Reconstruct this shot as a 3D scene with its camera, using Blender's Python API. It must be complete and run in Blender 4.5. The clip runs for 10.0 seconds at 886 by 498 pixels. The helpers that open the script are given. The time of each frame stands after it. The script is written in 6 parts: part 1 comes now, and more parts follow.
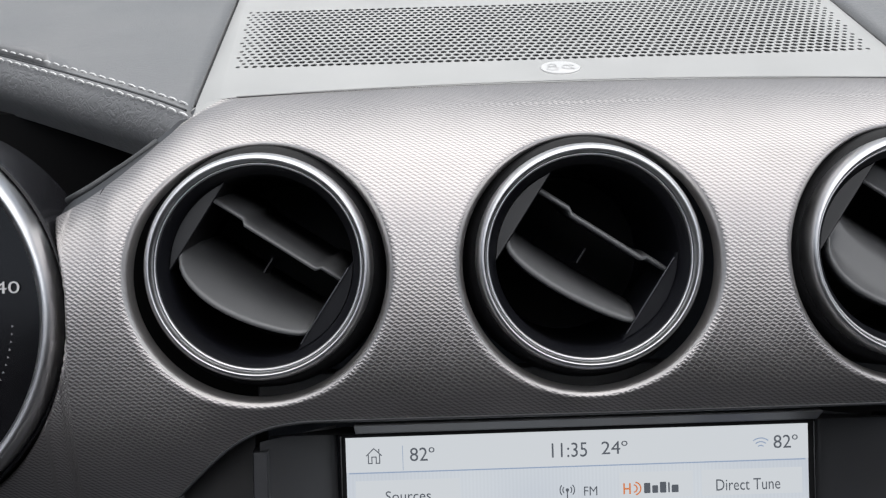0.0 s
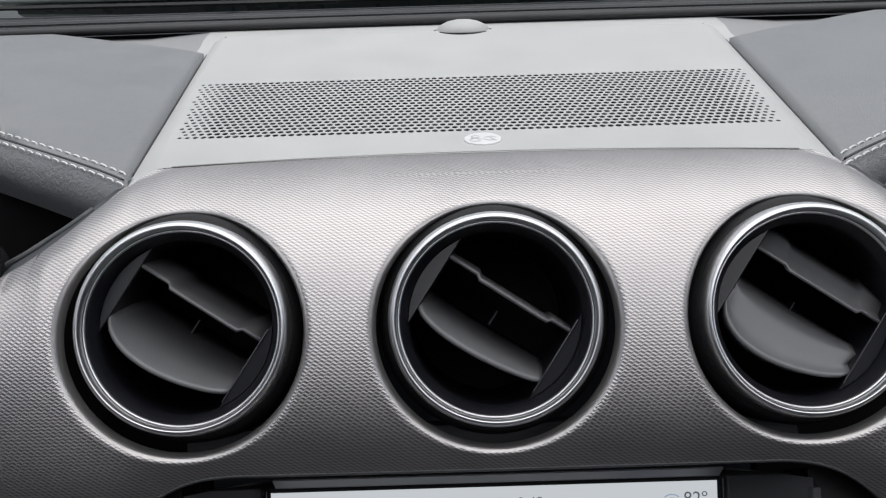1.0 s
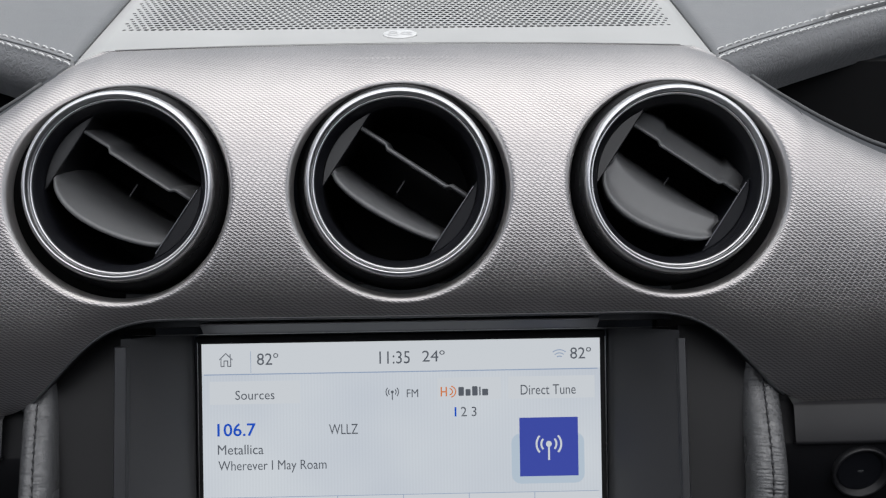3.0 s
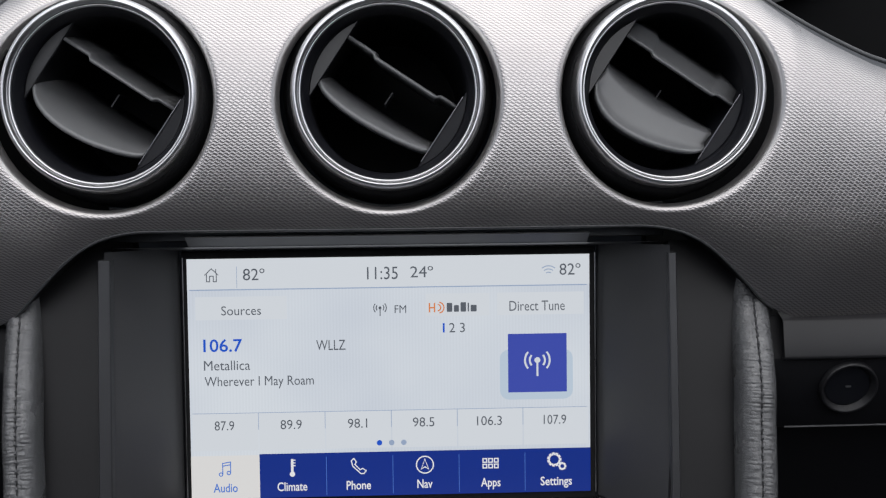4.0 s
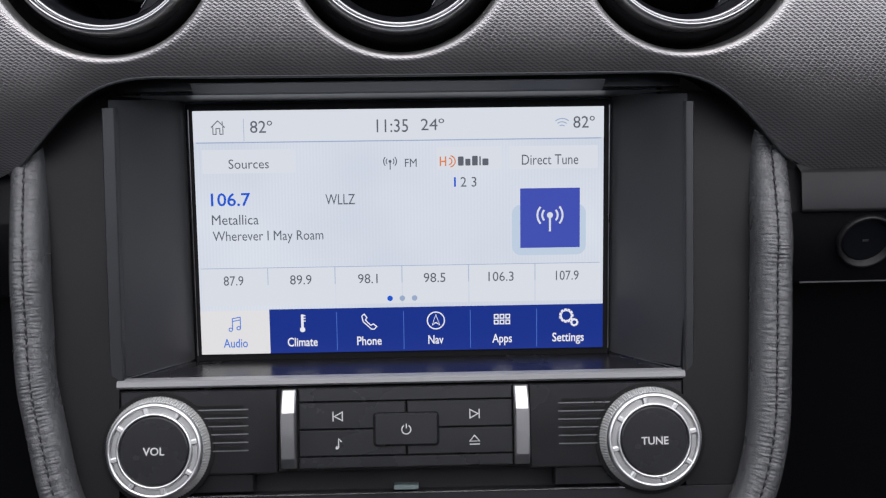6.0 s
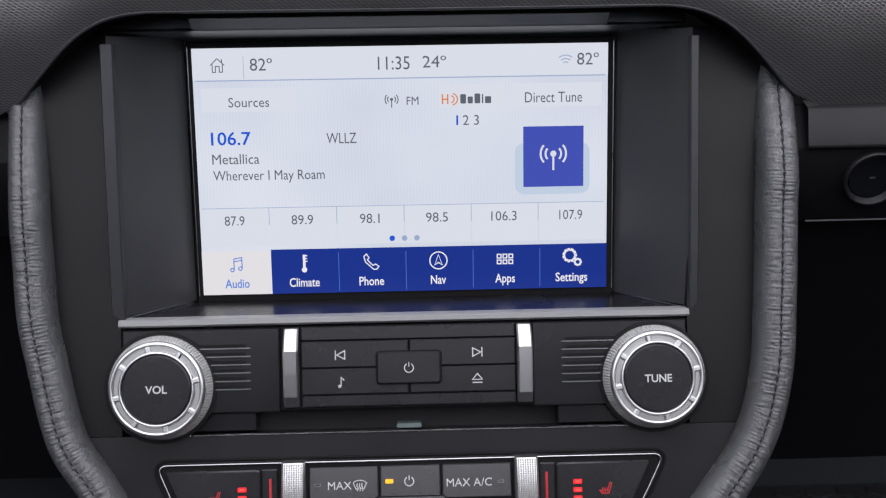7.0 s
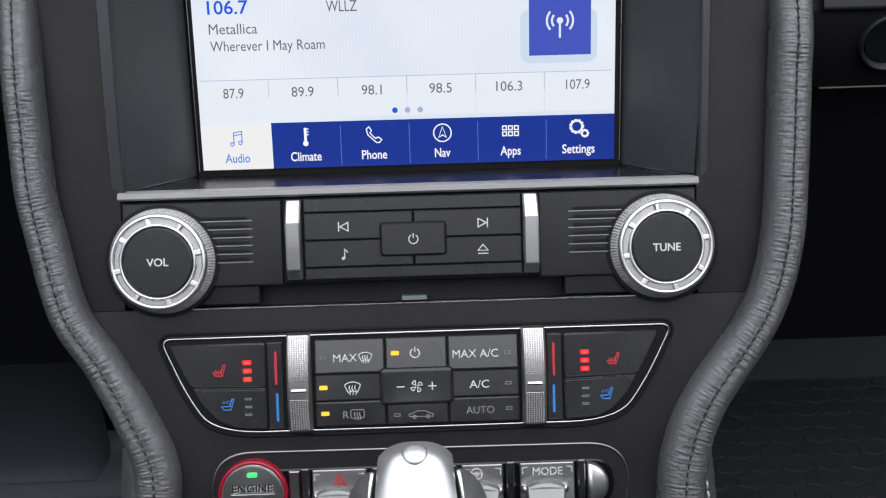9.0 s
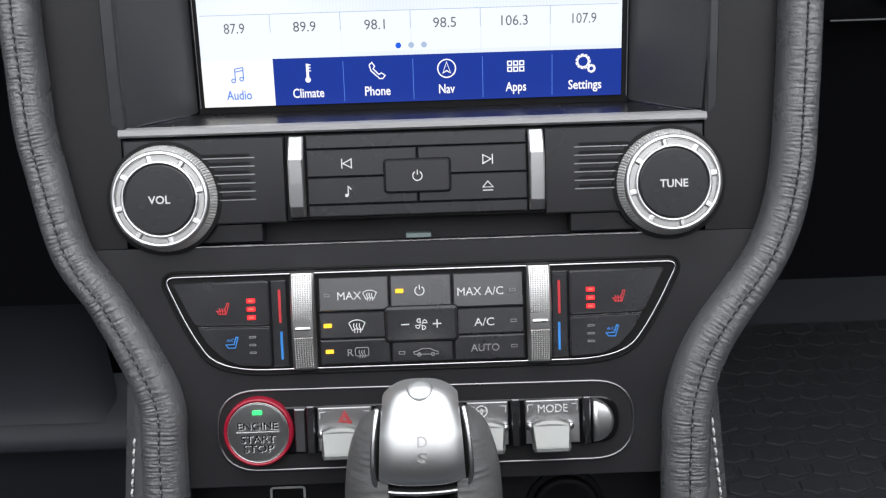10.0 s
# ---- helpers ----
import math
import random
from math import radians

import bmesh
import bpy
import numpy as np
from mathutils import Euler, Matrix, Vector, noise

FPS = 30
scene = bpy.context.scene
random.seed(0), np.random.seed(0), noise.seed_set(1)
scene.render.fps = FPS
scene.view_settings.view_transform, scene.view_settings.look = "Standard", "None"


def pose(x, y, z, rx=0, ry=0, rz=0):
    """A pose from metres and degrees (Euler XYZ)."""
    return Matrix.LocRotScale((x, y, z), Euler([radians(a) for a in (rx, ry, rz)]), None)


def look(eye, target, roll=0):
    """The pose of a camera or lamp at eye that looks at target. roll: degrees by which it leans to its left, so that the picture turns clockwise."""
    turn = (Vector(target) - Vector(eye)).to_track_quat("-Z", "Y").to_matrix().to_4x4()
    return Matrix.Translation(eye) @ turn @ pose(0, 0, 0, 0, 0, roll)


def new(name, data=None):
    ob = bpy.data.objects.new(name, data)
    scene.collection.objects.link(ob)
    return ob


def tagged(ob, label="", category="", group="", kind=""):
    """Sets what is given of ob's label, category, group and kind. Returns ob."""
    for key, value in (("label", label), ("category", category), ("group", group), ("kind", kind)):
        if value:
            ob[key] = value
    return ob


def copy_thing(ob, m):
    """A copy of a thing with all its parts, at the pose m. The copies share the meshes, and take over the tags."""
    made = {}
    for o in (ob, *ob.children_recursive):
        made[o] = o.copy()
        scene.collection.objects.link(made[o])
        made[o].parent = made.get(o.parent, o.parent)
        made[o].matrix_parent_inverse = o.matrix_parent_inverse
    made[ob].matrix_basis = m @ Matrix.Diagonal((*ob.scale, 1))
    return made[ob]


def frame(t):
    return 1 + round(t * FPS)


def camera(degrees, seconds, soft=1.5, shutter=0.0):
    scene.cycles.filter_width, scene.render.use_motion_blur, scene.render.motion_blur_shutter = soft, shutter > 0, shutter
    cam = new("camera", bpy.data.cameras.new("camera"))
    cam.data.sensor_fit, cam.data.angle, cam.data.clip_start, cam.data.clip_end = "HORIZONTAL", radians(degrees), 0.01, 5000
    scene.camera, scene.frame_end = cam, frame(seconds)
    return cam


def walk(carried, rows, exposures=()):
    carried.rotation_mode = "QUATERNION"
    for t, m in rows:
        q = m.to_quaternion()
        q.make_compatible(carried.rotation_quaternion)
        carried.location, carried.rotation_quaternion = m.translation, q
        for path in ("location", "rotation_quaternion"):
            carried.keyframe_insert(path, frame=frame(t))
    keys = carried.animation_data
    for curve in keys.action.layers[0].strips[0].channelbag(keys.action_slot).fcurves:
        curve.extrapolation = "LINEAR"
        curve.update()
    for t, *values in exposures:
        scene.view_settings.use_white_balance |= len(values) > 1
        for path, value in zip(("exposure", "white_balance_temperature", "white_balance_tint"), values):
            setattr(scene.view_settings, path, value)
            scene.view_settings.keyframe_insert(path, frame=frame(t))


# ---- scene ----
cam = camera(45.19, 10.0, soft=1.25)
PATH = [
    (0.0, (-0.05193, -0.3162, 0.90375), (-0.03317, 1.55774, 0.20517), -1.590),
    (0.5, (-0.03258, -0.31143, 0.91387), (-0.02218, 1.58515, 0.27915), -1.685),
    (1.0, (-0.01721, -0.33492, 0.91126), (-0.01654, 1.5747, 0.31683), -1.705),
    (1.5, (0.00429, -0.38335, 0.90713), (0.01294, 1.5334, 0.33615), -1.507),
    (2.0, (0.00618, -0.39638, 0.90198), (0.02602, 1.51955, 0.32858), -1.156),
    (2.5, (0.00842, -0.39543, 0.89384), (0.03946, 1.51262, 0.29519), -0.775),
    (4.0, (0.00621, -0.39317, 0.87216), (0.08038, 1.46332, 0.13194), 0.053),
    (4.5, (0.00549, -0.39407, 0.86334), (0.08221, 1.44814, 0.08851), 0.115),
    (5.0, (0.00456, -0.39366, 0.85839), (0.07571, 1.43177, 0.0443), 0.099),
    (5.5, (0.00345, -0.3954, 0.85071), (0.06988, 1.41487, 0.00305), 0.037),
    (7.0, (0.00438, -0.3981, 0.83381), (0.05647, 1.36361, -0.11152), -0.360),
    (7.5, (0.00521, -0.39995, 0.82812), (0.05391, 1.34799, -0.14263), -0.564),
    (8.0, (0.00471, -0.40037, 0.82199), (0.05219, 1.32794, -0.18334), -0.689),
    (8.5, (0.0045, -0.40076, 0.8195), (0.04741, 1.30494, -0.22394), -0.871),
    (9.0, (0.00445, -0.40026, 0.81396), (0.04256, 1.28213, -0.26682), -1.050),
    (9.5, (0.00388, -0.40028, 0.80991), (0.03856, 1.25829, -0.30722), -1.178),
    (10.0, (0.00452, -0.39962, 0.80789), (0.03031, 1.22953, -0.35194), -1.415),
]
EXPOSURES = [(0, 0.27, 6500, 10), (0.5, 0.14, 6480, 10), (2, 0.10, 6450, 10), (3, 0.17, 6450, 10), (4.5, 0.33, 6400, 11), (5.5, 0.41, 6350, 12), (7, 0.44, 6300, 15), (8, 0.52, 6300, 15), (8.5, 0.57, 6300, 14), (9, 0.66, 6350, 12), (9.5, 0.76, 6400, 11), (10, 0.91, 6450, 10)]
walk(cam, [(t, look(eye, target, roll)) for t, eye, target, roll in PATH], EXPOSURES)

# ---- world and light ----
world = bpy.data.worlds.new("world")
scene.world = world
world.use_nodes = True
wn = world.node_tree.nodes
sky = wn.new("ShaderNodeTexSky")
sky.sky_type, sky.sun_disc = "NISHITA", False
sky.sun_elevation, sky.sun_rotation = radians(73), radians(165)
sky.dust_density, sky.air_density = 2.0, 1.0
cloud = wn.new("ShaderNodeHueSaturation")  # thin even cloud
cloud.inputs["Saturation"].default_value = 0.45
world.node_tree.links.new(sky.outputs[0], cloud.inputs["Color"])
world.node_tree.links.new(cloud.outputs[0], wn["Background"].inputs[0])
wn["Background"].inputs[1].default_value = 0.10
sun = new("sun", bpy.data.lights.new("sun", "SUN"))
sun.data.energy, sun.data.angle, sun.data.color = 2.7, radians(118), (1.0, 0.985, 0.97)
sun.matrix_world = look((0.3, -0.5, 5.0), (0, 0, 0.7))


# ---- materials ----
def shader(name, color, rough=0.5, metal=0.0, spec=0.5, coat=0.0):
    m = bpy.data.materials.new(name)
    m.use_nodes = True
    b = m.node_tree.nodes["Principled BSDF"]
    b.inputs["Base Color"].default_value = (*color, 1)
    b.inputs["Roughness"].default_value = rough
    b.inputs["Metallic"].default_value = metal
    b.inputs["Specular IOR Level"].default_value = spec
    b.inputs["Coat Weight"].default_value = coat
    return m, m.node_tree.nodes, m.node_tree.links, b


def vary(m_parts, color, scale, amount, rough, rough_amount, bump_scale=0.0, bump=0.0, dist=0.0002, detail=3.0):
    """Variation of colour and gloss at a large scale, and fine relief."""
    m, n, l, b = m_parts
    tc = n.new("ShaderNodeTexCoord")
    big = n.new("ShaderNodeTexNoise")
    big.inputs["Scale"].default_value, big.inputs["Detail"].default_value = scale, 5
    l.new(tc.outputs["Object"], big.inputs["Vector"])
    ramp = n.new("ShaderNodeMixRGB")
    ramp.inputs[1].default_value = (*[c * (1 - amount) for c in color], 1)
    ramp.inputs[2].default_value = (*[min(1, c * (1 + amount)) for c in color], 1)
    l.new(big.outputs["Fac"], ramp.inputs[0])
    l.new(ramp.outputs[0], b.inputs["Base Color"])
    mr = n.new("ShaderNodeMapRange")
    mr.inputs[1].default_value, mr.inputs[2].default_value = 0.3, 0.7
    mr.inputs[3].default_value, mr.inputs[4].default_value = rough - rough_amount, rough + rough_amount
    l.new(big.outputs["Fac"], mr.inputs[0])
    l.new(mr.outputs[0], b.inputs["Roughness"])
    if bump:
        fine = n.new("ShaderNodeTexNoise")
        fine.inputs["Scale"].default_value, fine.inputs["Detail"].default_value = bump_scale, detail
        l.new(tc.outputs["Object"], fine.inputs["Vector"])
        bm = n.new("ShaderNodeBump")
        bm.inputs["Strength"].default_value, bm.inputs["Distance"].default_value = bump, dist
        l.new(fine.outputs["Fac"], bm.inputs["Height"])
        l.new(bm.outputs[0], b.inputs["Normal"])
    return m


def plastic(name, color, rough, grain=2500, bump=0.3, spec=0.5):
    return vary(shader(name, color, rough, spec=spec), color, 30, 0.12, rough, 0.05, grain, bump, 0.0001)


def leather(name, color, rough, size=420, depth=0.0004, stretch=(1, 1, 1), gloss=0.4, mottle=0.15):
    """Grained hide: cells of a few millimetres over fine pores."""
    p = shader(name, color, rough, spec=gloss)
    m, n, l, b = p
    vary(p, color, 25, mottle, rough, 0.06)
    tc = n.new("ShaderNodeTexCoord")
    warp = n.new("ShaderNodeTexNoise")
    warp.inputs["Scale"].default_value = 160
    l.new(tc.outputs["Object"], warp.inputs["Vector"])
    add = n.new("ShaderNodeMixRGB")
    add.inputs[0].default_value = 0.012
    l.new(tc.outputs["Object"], add.inputs[1])
    l.new(warp.outputs["Color"], add.inputs[2])
    cells = n.new("ShaderNodeTexVoronoi")
    cells.feature = "DISTANCE_TO_EDGE"
    cells.inputs["Scale"].default_value = size
    scale = n.new("ShaderNodeVectorMath")
    scale.operation = "MULTIPLY"
    scale.inputs[1].default_value = stretch
    l.new(add.outputs[0], scale.inputs[0])
    l.new(scale.outputs[0], cells.inputs["Vector"])
    mr = n.new("ShaderNodeMapRange")
    mr.inputs[2].default_value = 0.22
    l.new(cells.outputs["Distance"], mr.inputs[0])
    fine = n.new("ShaderNodeTexNoise")
    fine.inputs["Scale"].default_value = 260
    fine.inputs["Detail"].default_value = 6
    l.new(tc.outputs["Object"], fine.inputs["Vector"])
    mul = n.new("ShaderNodeMath")
    mul.operation = "MULTIPLY_ADD"
    mul.inputs[1].default_value = 0.55
    l.new(mr.outputs[0], mul.inputs[0])
    l.new(fine.outputs["Fac"], mul.inputs[2])
    if stretch != (1, 1, 1):  # creased rather than pebbled
        crease = n.new("ShaderNodeTexNoise")
        crease.inputs["Scale"].default_value, crease.inputs["Detail"].default_value = size, 2.5
        l.new(scale.outputs[0], crease.inputs["Vector"])
        off = n.new("ShaderNodeMath")
        off.operation = "SUBTRACT"
        off.inputs[1].default_value = 0.5
        l.new(crease.outputs["Fac"], off.inputs[0])
        fold = n.new("ShaderNodeMath")
        fold.operation = "ABSOLUTE"
        l.new(off.outputs[0], fold.inputs[0])
        l.new(fold.outputs[0], mr.inputs[0])
        mr.inputs[1].default_value, mr.inputs[2].default_value = 0.0, 0.09
    bm = n.new("ShaderNodeBump")
    bm.inputs["Strength"].default_value, bm.inputs["Distance"].default_value = 0.6, depth
    l.new(mul.outputs[0], bm.inputs["Height"])
    l.new(bm.outputs[0], b.inputs["Normal"])
    return m


def weave(name, color):
    """Silver trim with a fine raised zigzag weave: rows of short slanting ribs."""
    p = shader(name, color, 0.4, 0.94, 0.4)
    m, n, l, b = p
    tc = n.new("ShaderNodeTexCoord")
    sep = n.new("ShaderNodeSeparateXYZ")
    l.new(tc.outputs["UV"], sep.inputs[0])

    def calc(op, a, c):
        q = n.new("ShaderNodeMath")
        q.operation = op
        for k, v in ((0, a), (1, c)):
            if isinstance(v, float):
                q.inputs[k].default_value = v
            else:
                l.new(v, q.inputs[k])
        return q.outputs[0]

    # the sheet is laid out in metres: across, and along the face
    run = sep.outputs["Y"]
    lean = calc("SUBTRACT", sep.outputs["X"], calc("MULTIPLY", run, 0.55))
    zig = calc("FRACT", calc("MULTIPLY", lean, 1 / 0.0023), 0.0)
    step = calc("MINIMUM", calc("MULTIPLY", zig, 1 / 0.72), calc("MULTIPLY", calc("SUBTRACT", 1.0, zig), 1 / 0.28))
    row = calc("ADD", calc("MULTIPLY", run, 1 / 0.00118), calc("MULTIPLY", step, 0.66))
    rib = calc("MULTIPLY", calc("PINGPONG", row, 0.5), 2.0)
    big = n.new("ShaderNodeTexNoise")
    big.inputs["Scale"].default_value, big.inputs["Detail"].default_value = 22, 6
    l.new(tc.outputs["Object"], big.inputs["Vector"])
    mx = n.new("ShaderNodeMixRGB")
    # colour drops between the ribs, shade of the grooves painted in
    mx.inputs[1].default_value = (*[c * 0.27 for c in color], 1)
    mx.inputs[2].default_value = (*[min(1, c * 1.12) for c in color], 1)
    l.new(calc("ADD", calc("MULTIPLY", calc("POWER", rib, 0.7), 0.85), calc("MULTIPLY", big.outputs["Fac"], 0.3)), mx.inputs[0])
    l.new(mx.outputs[0], b.inputs["Base Color"])
    l.new(calc("ADD", calc("MULTIPLY", big.outputs["Fac"], 0.06), 0.33), b.inputs["Roughness"])
    bm = n.new("ShaderNodeBump")
    bm.inputs["Strength"].default_value, bm.inputs["Distance"].default_value = 0.60, 0.00012
    l.new(rib, bm.inputs["Height"])
    l.new(bm.outputs[0], b.inputs["Normal"])
    return m


def glow(name, color, strength=0.655):
    m, n, l, b = shader(name, (0.01, 0.01, 0.01), 0.2, spec=0.12)
    b.inputs["Emission Color"].default_value = (*color, 1)
    b.inputs["Emission Strength"].default_value = strength
    return m


def screen_glow(name):
    """Backlit panel, slightly uneven and cooler towards the edges, with a fine line raster."""
    m, n, l, b = shader(name, (0.01, 0.01, 0.01), 0.2, spec=0.12)
    tc = n.new("ShaderNodeTexCoord")
    ns = n.new("ShaderNodeTexNoise")
    ns.inputs["Scale"].default_value = 14
    l.new(tc.outputs["Object"], ns.inputs["Vector"])
    wv = n.new("ShaderNodeTexWave")
    wv.inputs["Scale"].default_value = 230
    l.new(tc.outputs["Object"], wv.inputs["Vector"])
    mx = n.new("ShaderNodeMixRGB")
    mx.inputs[1].default_value = (0.69, 0.745, 0.82, 1)
    mx.inputs[2].default_value = (0.785, 0.835, 0.885, 1)
    mr = n.new("ShaderNodeMapRange")
    mr.inputs[1].default_value, mr.inputs[2].default_value = 0.35, 0.65
    l.new(ns.outputs["Fac"], mr.inputs[0])
    l.new(mr.outputs[0], mx.inputs[0])
    m2 = n.new("ShaderNodeMixRGB")
    m2.blend_type = "MULTIPLY"
    m2.inputs[0].default_value = 0.04
    l.new(mx.outputs[0], m2.inputs[1])
    l.new(wv.outputs["Color"], m2.inputs[2])
    l.new(m2.outputs[0], b.inputs["Emission Color"])
    b.inputs["Emission Strength"].default_value = 0.665
    return m


def brushed(name, color, rough, metal=1.0):
    return vary(shader(name, color, rough, metal), color, 60, 0.06, rough, 0.03, 500, 0.02, 0.00003)


M_SILVER = weave("silver_woven_trim", (0.53, 0.503, 0.50))
M_LIP = brushed("silver_paint", (0.46, 0.445, 0.44), 0.34, 0.85)
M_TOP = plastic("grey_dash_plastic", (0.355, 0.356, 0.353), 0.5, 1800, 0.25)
M_SHELF_SHADE = plastic("shaded_corner_plastic", (0.21, 0.21, 0.215), 0.5, 1800, 0.25)
M_PAD = leather("grey_black_leather", (0.148, 0.149, 0.153), 0.36, 520, 0.00016, gloss=0.8, mottle=0.07)
M_ROLL = leather("grained_roll_leather", (0.185, 0.188, 0.195), 0.40, 190, 0.00055, (0.6, 1.5, 1.5))
M_BOL = leather("black_leather", (0.073, 0.0748, 0.0785), 0.27, 1300, 0.00022, gloss=1.0)
M_SHIFT = leather("soft_black_leather", (0.085, 0.086, 0.088), 0.38, 1100, 0.00015)
M_BLACK = plastic("black_satin_plastic", (0.0100, 0.0101, 0.0118), 0.24, spec=0.34)
M_DARK = plastic("black_matt_plastic", (0.007, 0.007, 0.008), 0.62, spec=0.3)
M_BTN = plastic("black_soft_button", (0.0145, 0.0148, 0.0170), 0.28, spec=0.40)
M_GLOSS = plastic("black_gloss_plastic", (0.005, 0.005, 0.006), 0.16, 2000, 0.05)
M_VANE = plastic("black_vane_plastic", (0.125, 0.127, 0.131), 0.34, 1500, 0.15, 0.7)
M_CHEEK_LIT = plastic("lighter_cheek_plastic", (0.0072, 0.0075, 0.0090), 0.30)
# near-black; in ducts, wells and hollows it stands for shade
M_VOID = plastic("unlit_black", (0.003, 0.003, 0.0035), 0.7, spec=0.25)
M_DUCT = plastic("duct_black", (0.0048, 0.0052, 0.0075), 0.40, spec=0.4)
M_CHROME = brushed("satin_chrome", (0.70, 0.70, 0.71), 0.33)
M_BRIGHT = brushed("bright_chrome", (0.72, 0.72, 0.73), 0.10)
M_ALU = brushed("brushed_aluminium", (0.74, 0.74, 0.735), 0.34)
M_KNURL = brushed("knurled_satin_metal", (0.80, 0.80, 0.79), 0.45, 0.7)
M_GROOVE = brushed("dull_groove_metal", (0.46, 0.46, 0.455), 0.40)
M_CAP = brushed("polished_cap", (0.62, 0.63, 0.63), 0.38, 0.95)
M_SOFT = plastic("soft_black_trim", (0.0052, 0.0053, 0.0065), 0.5, spec=0.14)
M_UPRIGHT = plastic("charcoal_upright", (0.032, 0.033, 0.036), 0.34)
M_RECESS = plastic("satin_recess_plastic", (0.036, 0.0362, 0.0385), 0.36, spec=0.75)
M_BAR = brushed("satin_bar_metal", (0.62, 0.62, 0.625), 0.34)
M_FASCIA = plastic("satin_fascia_plastic", (0.0130, 0.0131, 0.0150), 0.36, spec=0.38)
M_FASCIA_SHADE = plastic("shaded_fascia_plastic", (0.0058, 0.0058, 0.0066), 0.42, spec=0.26)
M_CLIM = plastic("black_climate_button", (0.0195, 0.0198, 0.0222), 0.25, spec=0.80)
M_PLATE = brushed("satin_plate_metal", (0.42, 0.42, 0.425), 0.32, 0.9)
M_TAB = brushed("satin_silver_paint", (0.205, 0.215, 0.21), 0.42, 0.8)
M_FACE = brushed("brushed_button_face", (0.46, 0.465, 0.465), 0.30)
M_TOPSTRIP = plastic("grey_top_strip", (0.095, 0.095, 0.097), 0.42)
M_LEDGE = plastic("dark_grey_ledge", (0.011, 0.011, 0.0125), 0.45, spec=0.35)
M_STRIP = plastic("grey_satin_strip", (0.048, 0.050, 0.053), 0.4)
M_EDGE = brushed("dark_chrome_edge", (0.17, 0.17, 0.18), 0.28)
M_RIM = brushed("bright_moulding", (0.50, 0.50, 0.51), 0.24)
M_SLAT = brushed("grey_slat_edge", (0.30, 0.30, 0.31), 0.30)
M_LIPGREY = plastic("grey_satin_lip", (0.24, 0.24, 0.245), 0.35)
M_THREAD = plastic("pale_thread", (0.62, 0.62, 0.62), 0.7, 3000, 0.5)
M_DTHREAD = plastic("charcoal_thread", (0.055, 0.056, 0.06), 0.6, 3000, 0.5)
M_PRINT = plastic("white_print", (0.62, 0.62, 0.62), 0.5)
M_WHEEL = brushed("wheel_aluminium", (0.64, 0.638, 0.630), 0.32)
M_PRINTDIM = plastic("grey_print", (0.22, 0.22, 0.23), 0.5)
M_BADGE = plastic("pale_badge", (0.54, 0.54, 0.54), 0.4)
M_BADGEMARK = plastic("badge_mark", (0.47, 0.47, 0.47), 0.4)
M_RED = plastic("red_anodised", (0.25, 0.008, 0.024), 0.20)
M_REDP = plastic("red_print", (0.55, 0.03, 0.04), 0.5)
M_BLUEP = plastic("blue_print", (0.03, 0.22, 0.62), 0.5)
M_CARPET = plastic("black_carpet", (0.055, 0.062, 0.074), 0.95, 900, 1.0)
M_SEATWALL = plastic("dull_black_stand_in", (0.014, 0.014, 0.016), 0.7, spec=0.25)
M_FOOT = plastic("blue_black_trim", (0.042, 0.047, 0.056), 0.55, spec=0.3)
M_RUBBER = plastic("black_rubber_mat", (0.023, 0.025, 0.030), 0.6)
M_SEAL = plastic("black_rubber_seal", (0.010, 0.010, 0.011), 0.5)
M_PAINT = plastic("wet_grey_metal", (0.42, 0.44, 0.44), 0.3, 2000, 0.05)
M_HOOD = plastic("dark_grey_green_paint", (0.075, 0.088, 0.088), 0.3, 2000, 0.05)
M_GROUND = plastic("wet_asphalt", (0.07, 0.075, 0.075), 0.7, 3, 0.4)
M_HEDGE = plastic("dull_green_hedge", (0.045, 0.06, 0.05), 0.9, 4, 1.0)
G_SCREEN = screen_glow("lit_screen")
G_WHITE = glow("lit_white", (0.92, 0.92, 0.93))
G_PALE = glow("lit_pale_tile", (0.77, 0.81, 0.85))
G_GREY = glow("lit_grey_type", (0.12, 0.135, 0.16))
G_LINE = glow("lit_line", (0.36, 0.45, 0.62))
G_NAVY = glow("lit_navy", (0.005, 0.030, 0.27))
G_BLUE = glow("lit_blue_type", (0.012, 0.10, 0.66))
G_TILE = glow("lit_blue_tile", (0.055, 0.085, 0.47))
G_SOFT = glow("lit_soft_blue", (0.10, 0.24, 0.72))
G_CREAM = glow("lit_cream", (0.84, 0.83, 0.81))
G_ORANGE = glow("lit_orange", (0.80, 0.24, 0.07))
G_LEDRED = glow("lit_red_lamp", (1.0, 0.015, 0.025), 1.2)
G_LEDCORE = glow("lit_orange_core", (1.0, 0.08, 0.05), 1.4)
G_AMBER = glow("lit_amber_lamp", (1.0, 0.47, 0.03), 1.1)
G_GREEN = glow("lit_green_lamp", (0.04, 0.75, 0.16), 1.2)


# ---- mesh helpers ----
def slope(y, z, deg, x=0.0):
    """A leaning plane: x to the right, y up the slope, z out of the face towards the seats."""
    return Matrix.Translation((x, y, z)) @ pose(0, 0, 0, 90 - deg)


FASCIA = slope(-0.0345, 0.606, 30)
SCREEN = slope(0.0, 0.600, 19)
VENT = slope(0.019, 0.7745, 20, 0.001)


def thing(name, m, label, category, group="", kind=""):
    ob = new(name)
    ob.empty_display_size = 0.01
    ob.matrix_world = m
    return tagged(ob, label, category, group, kind)


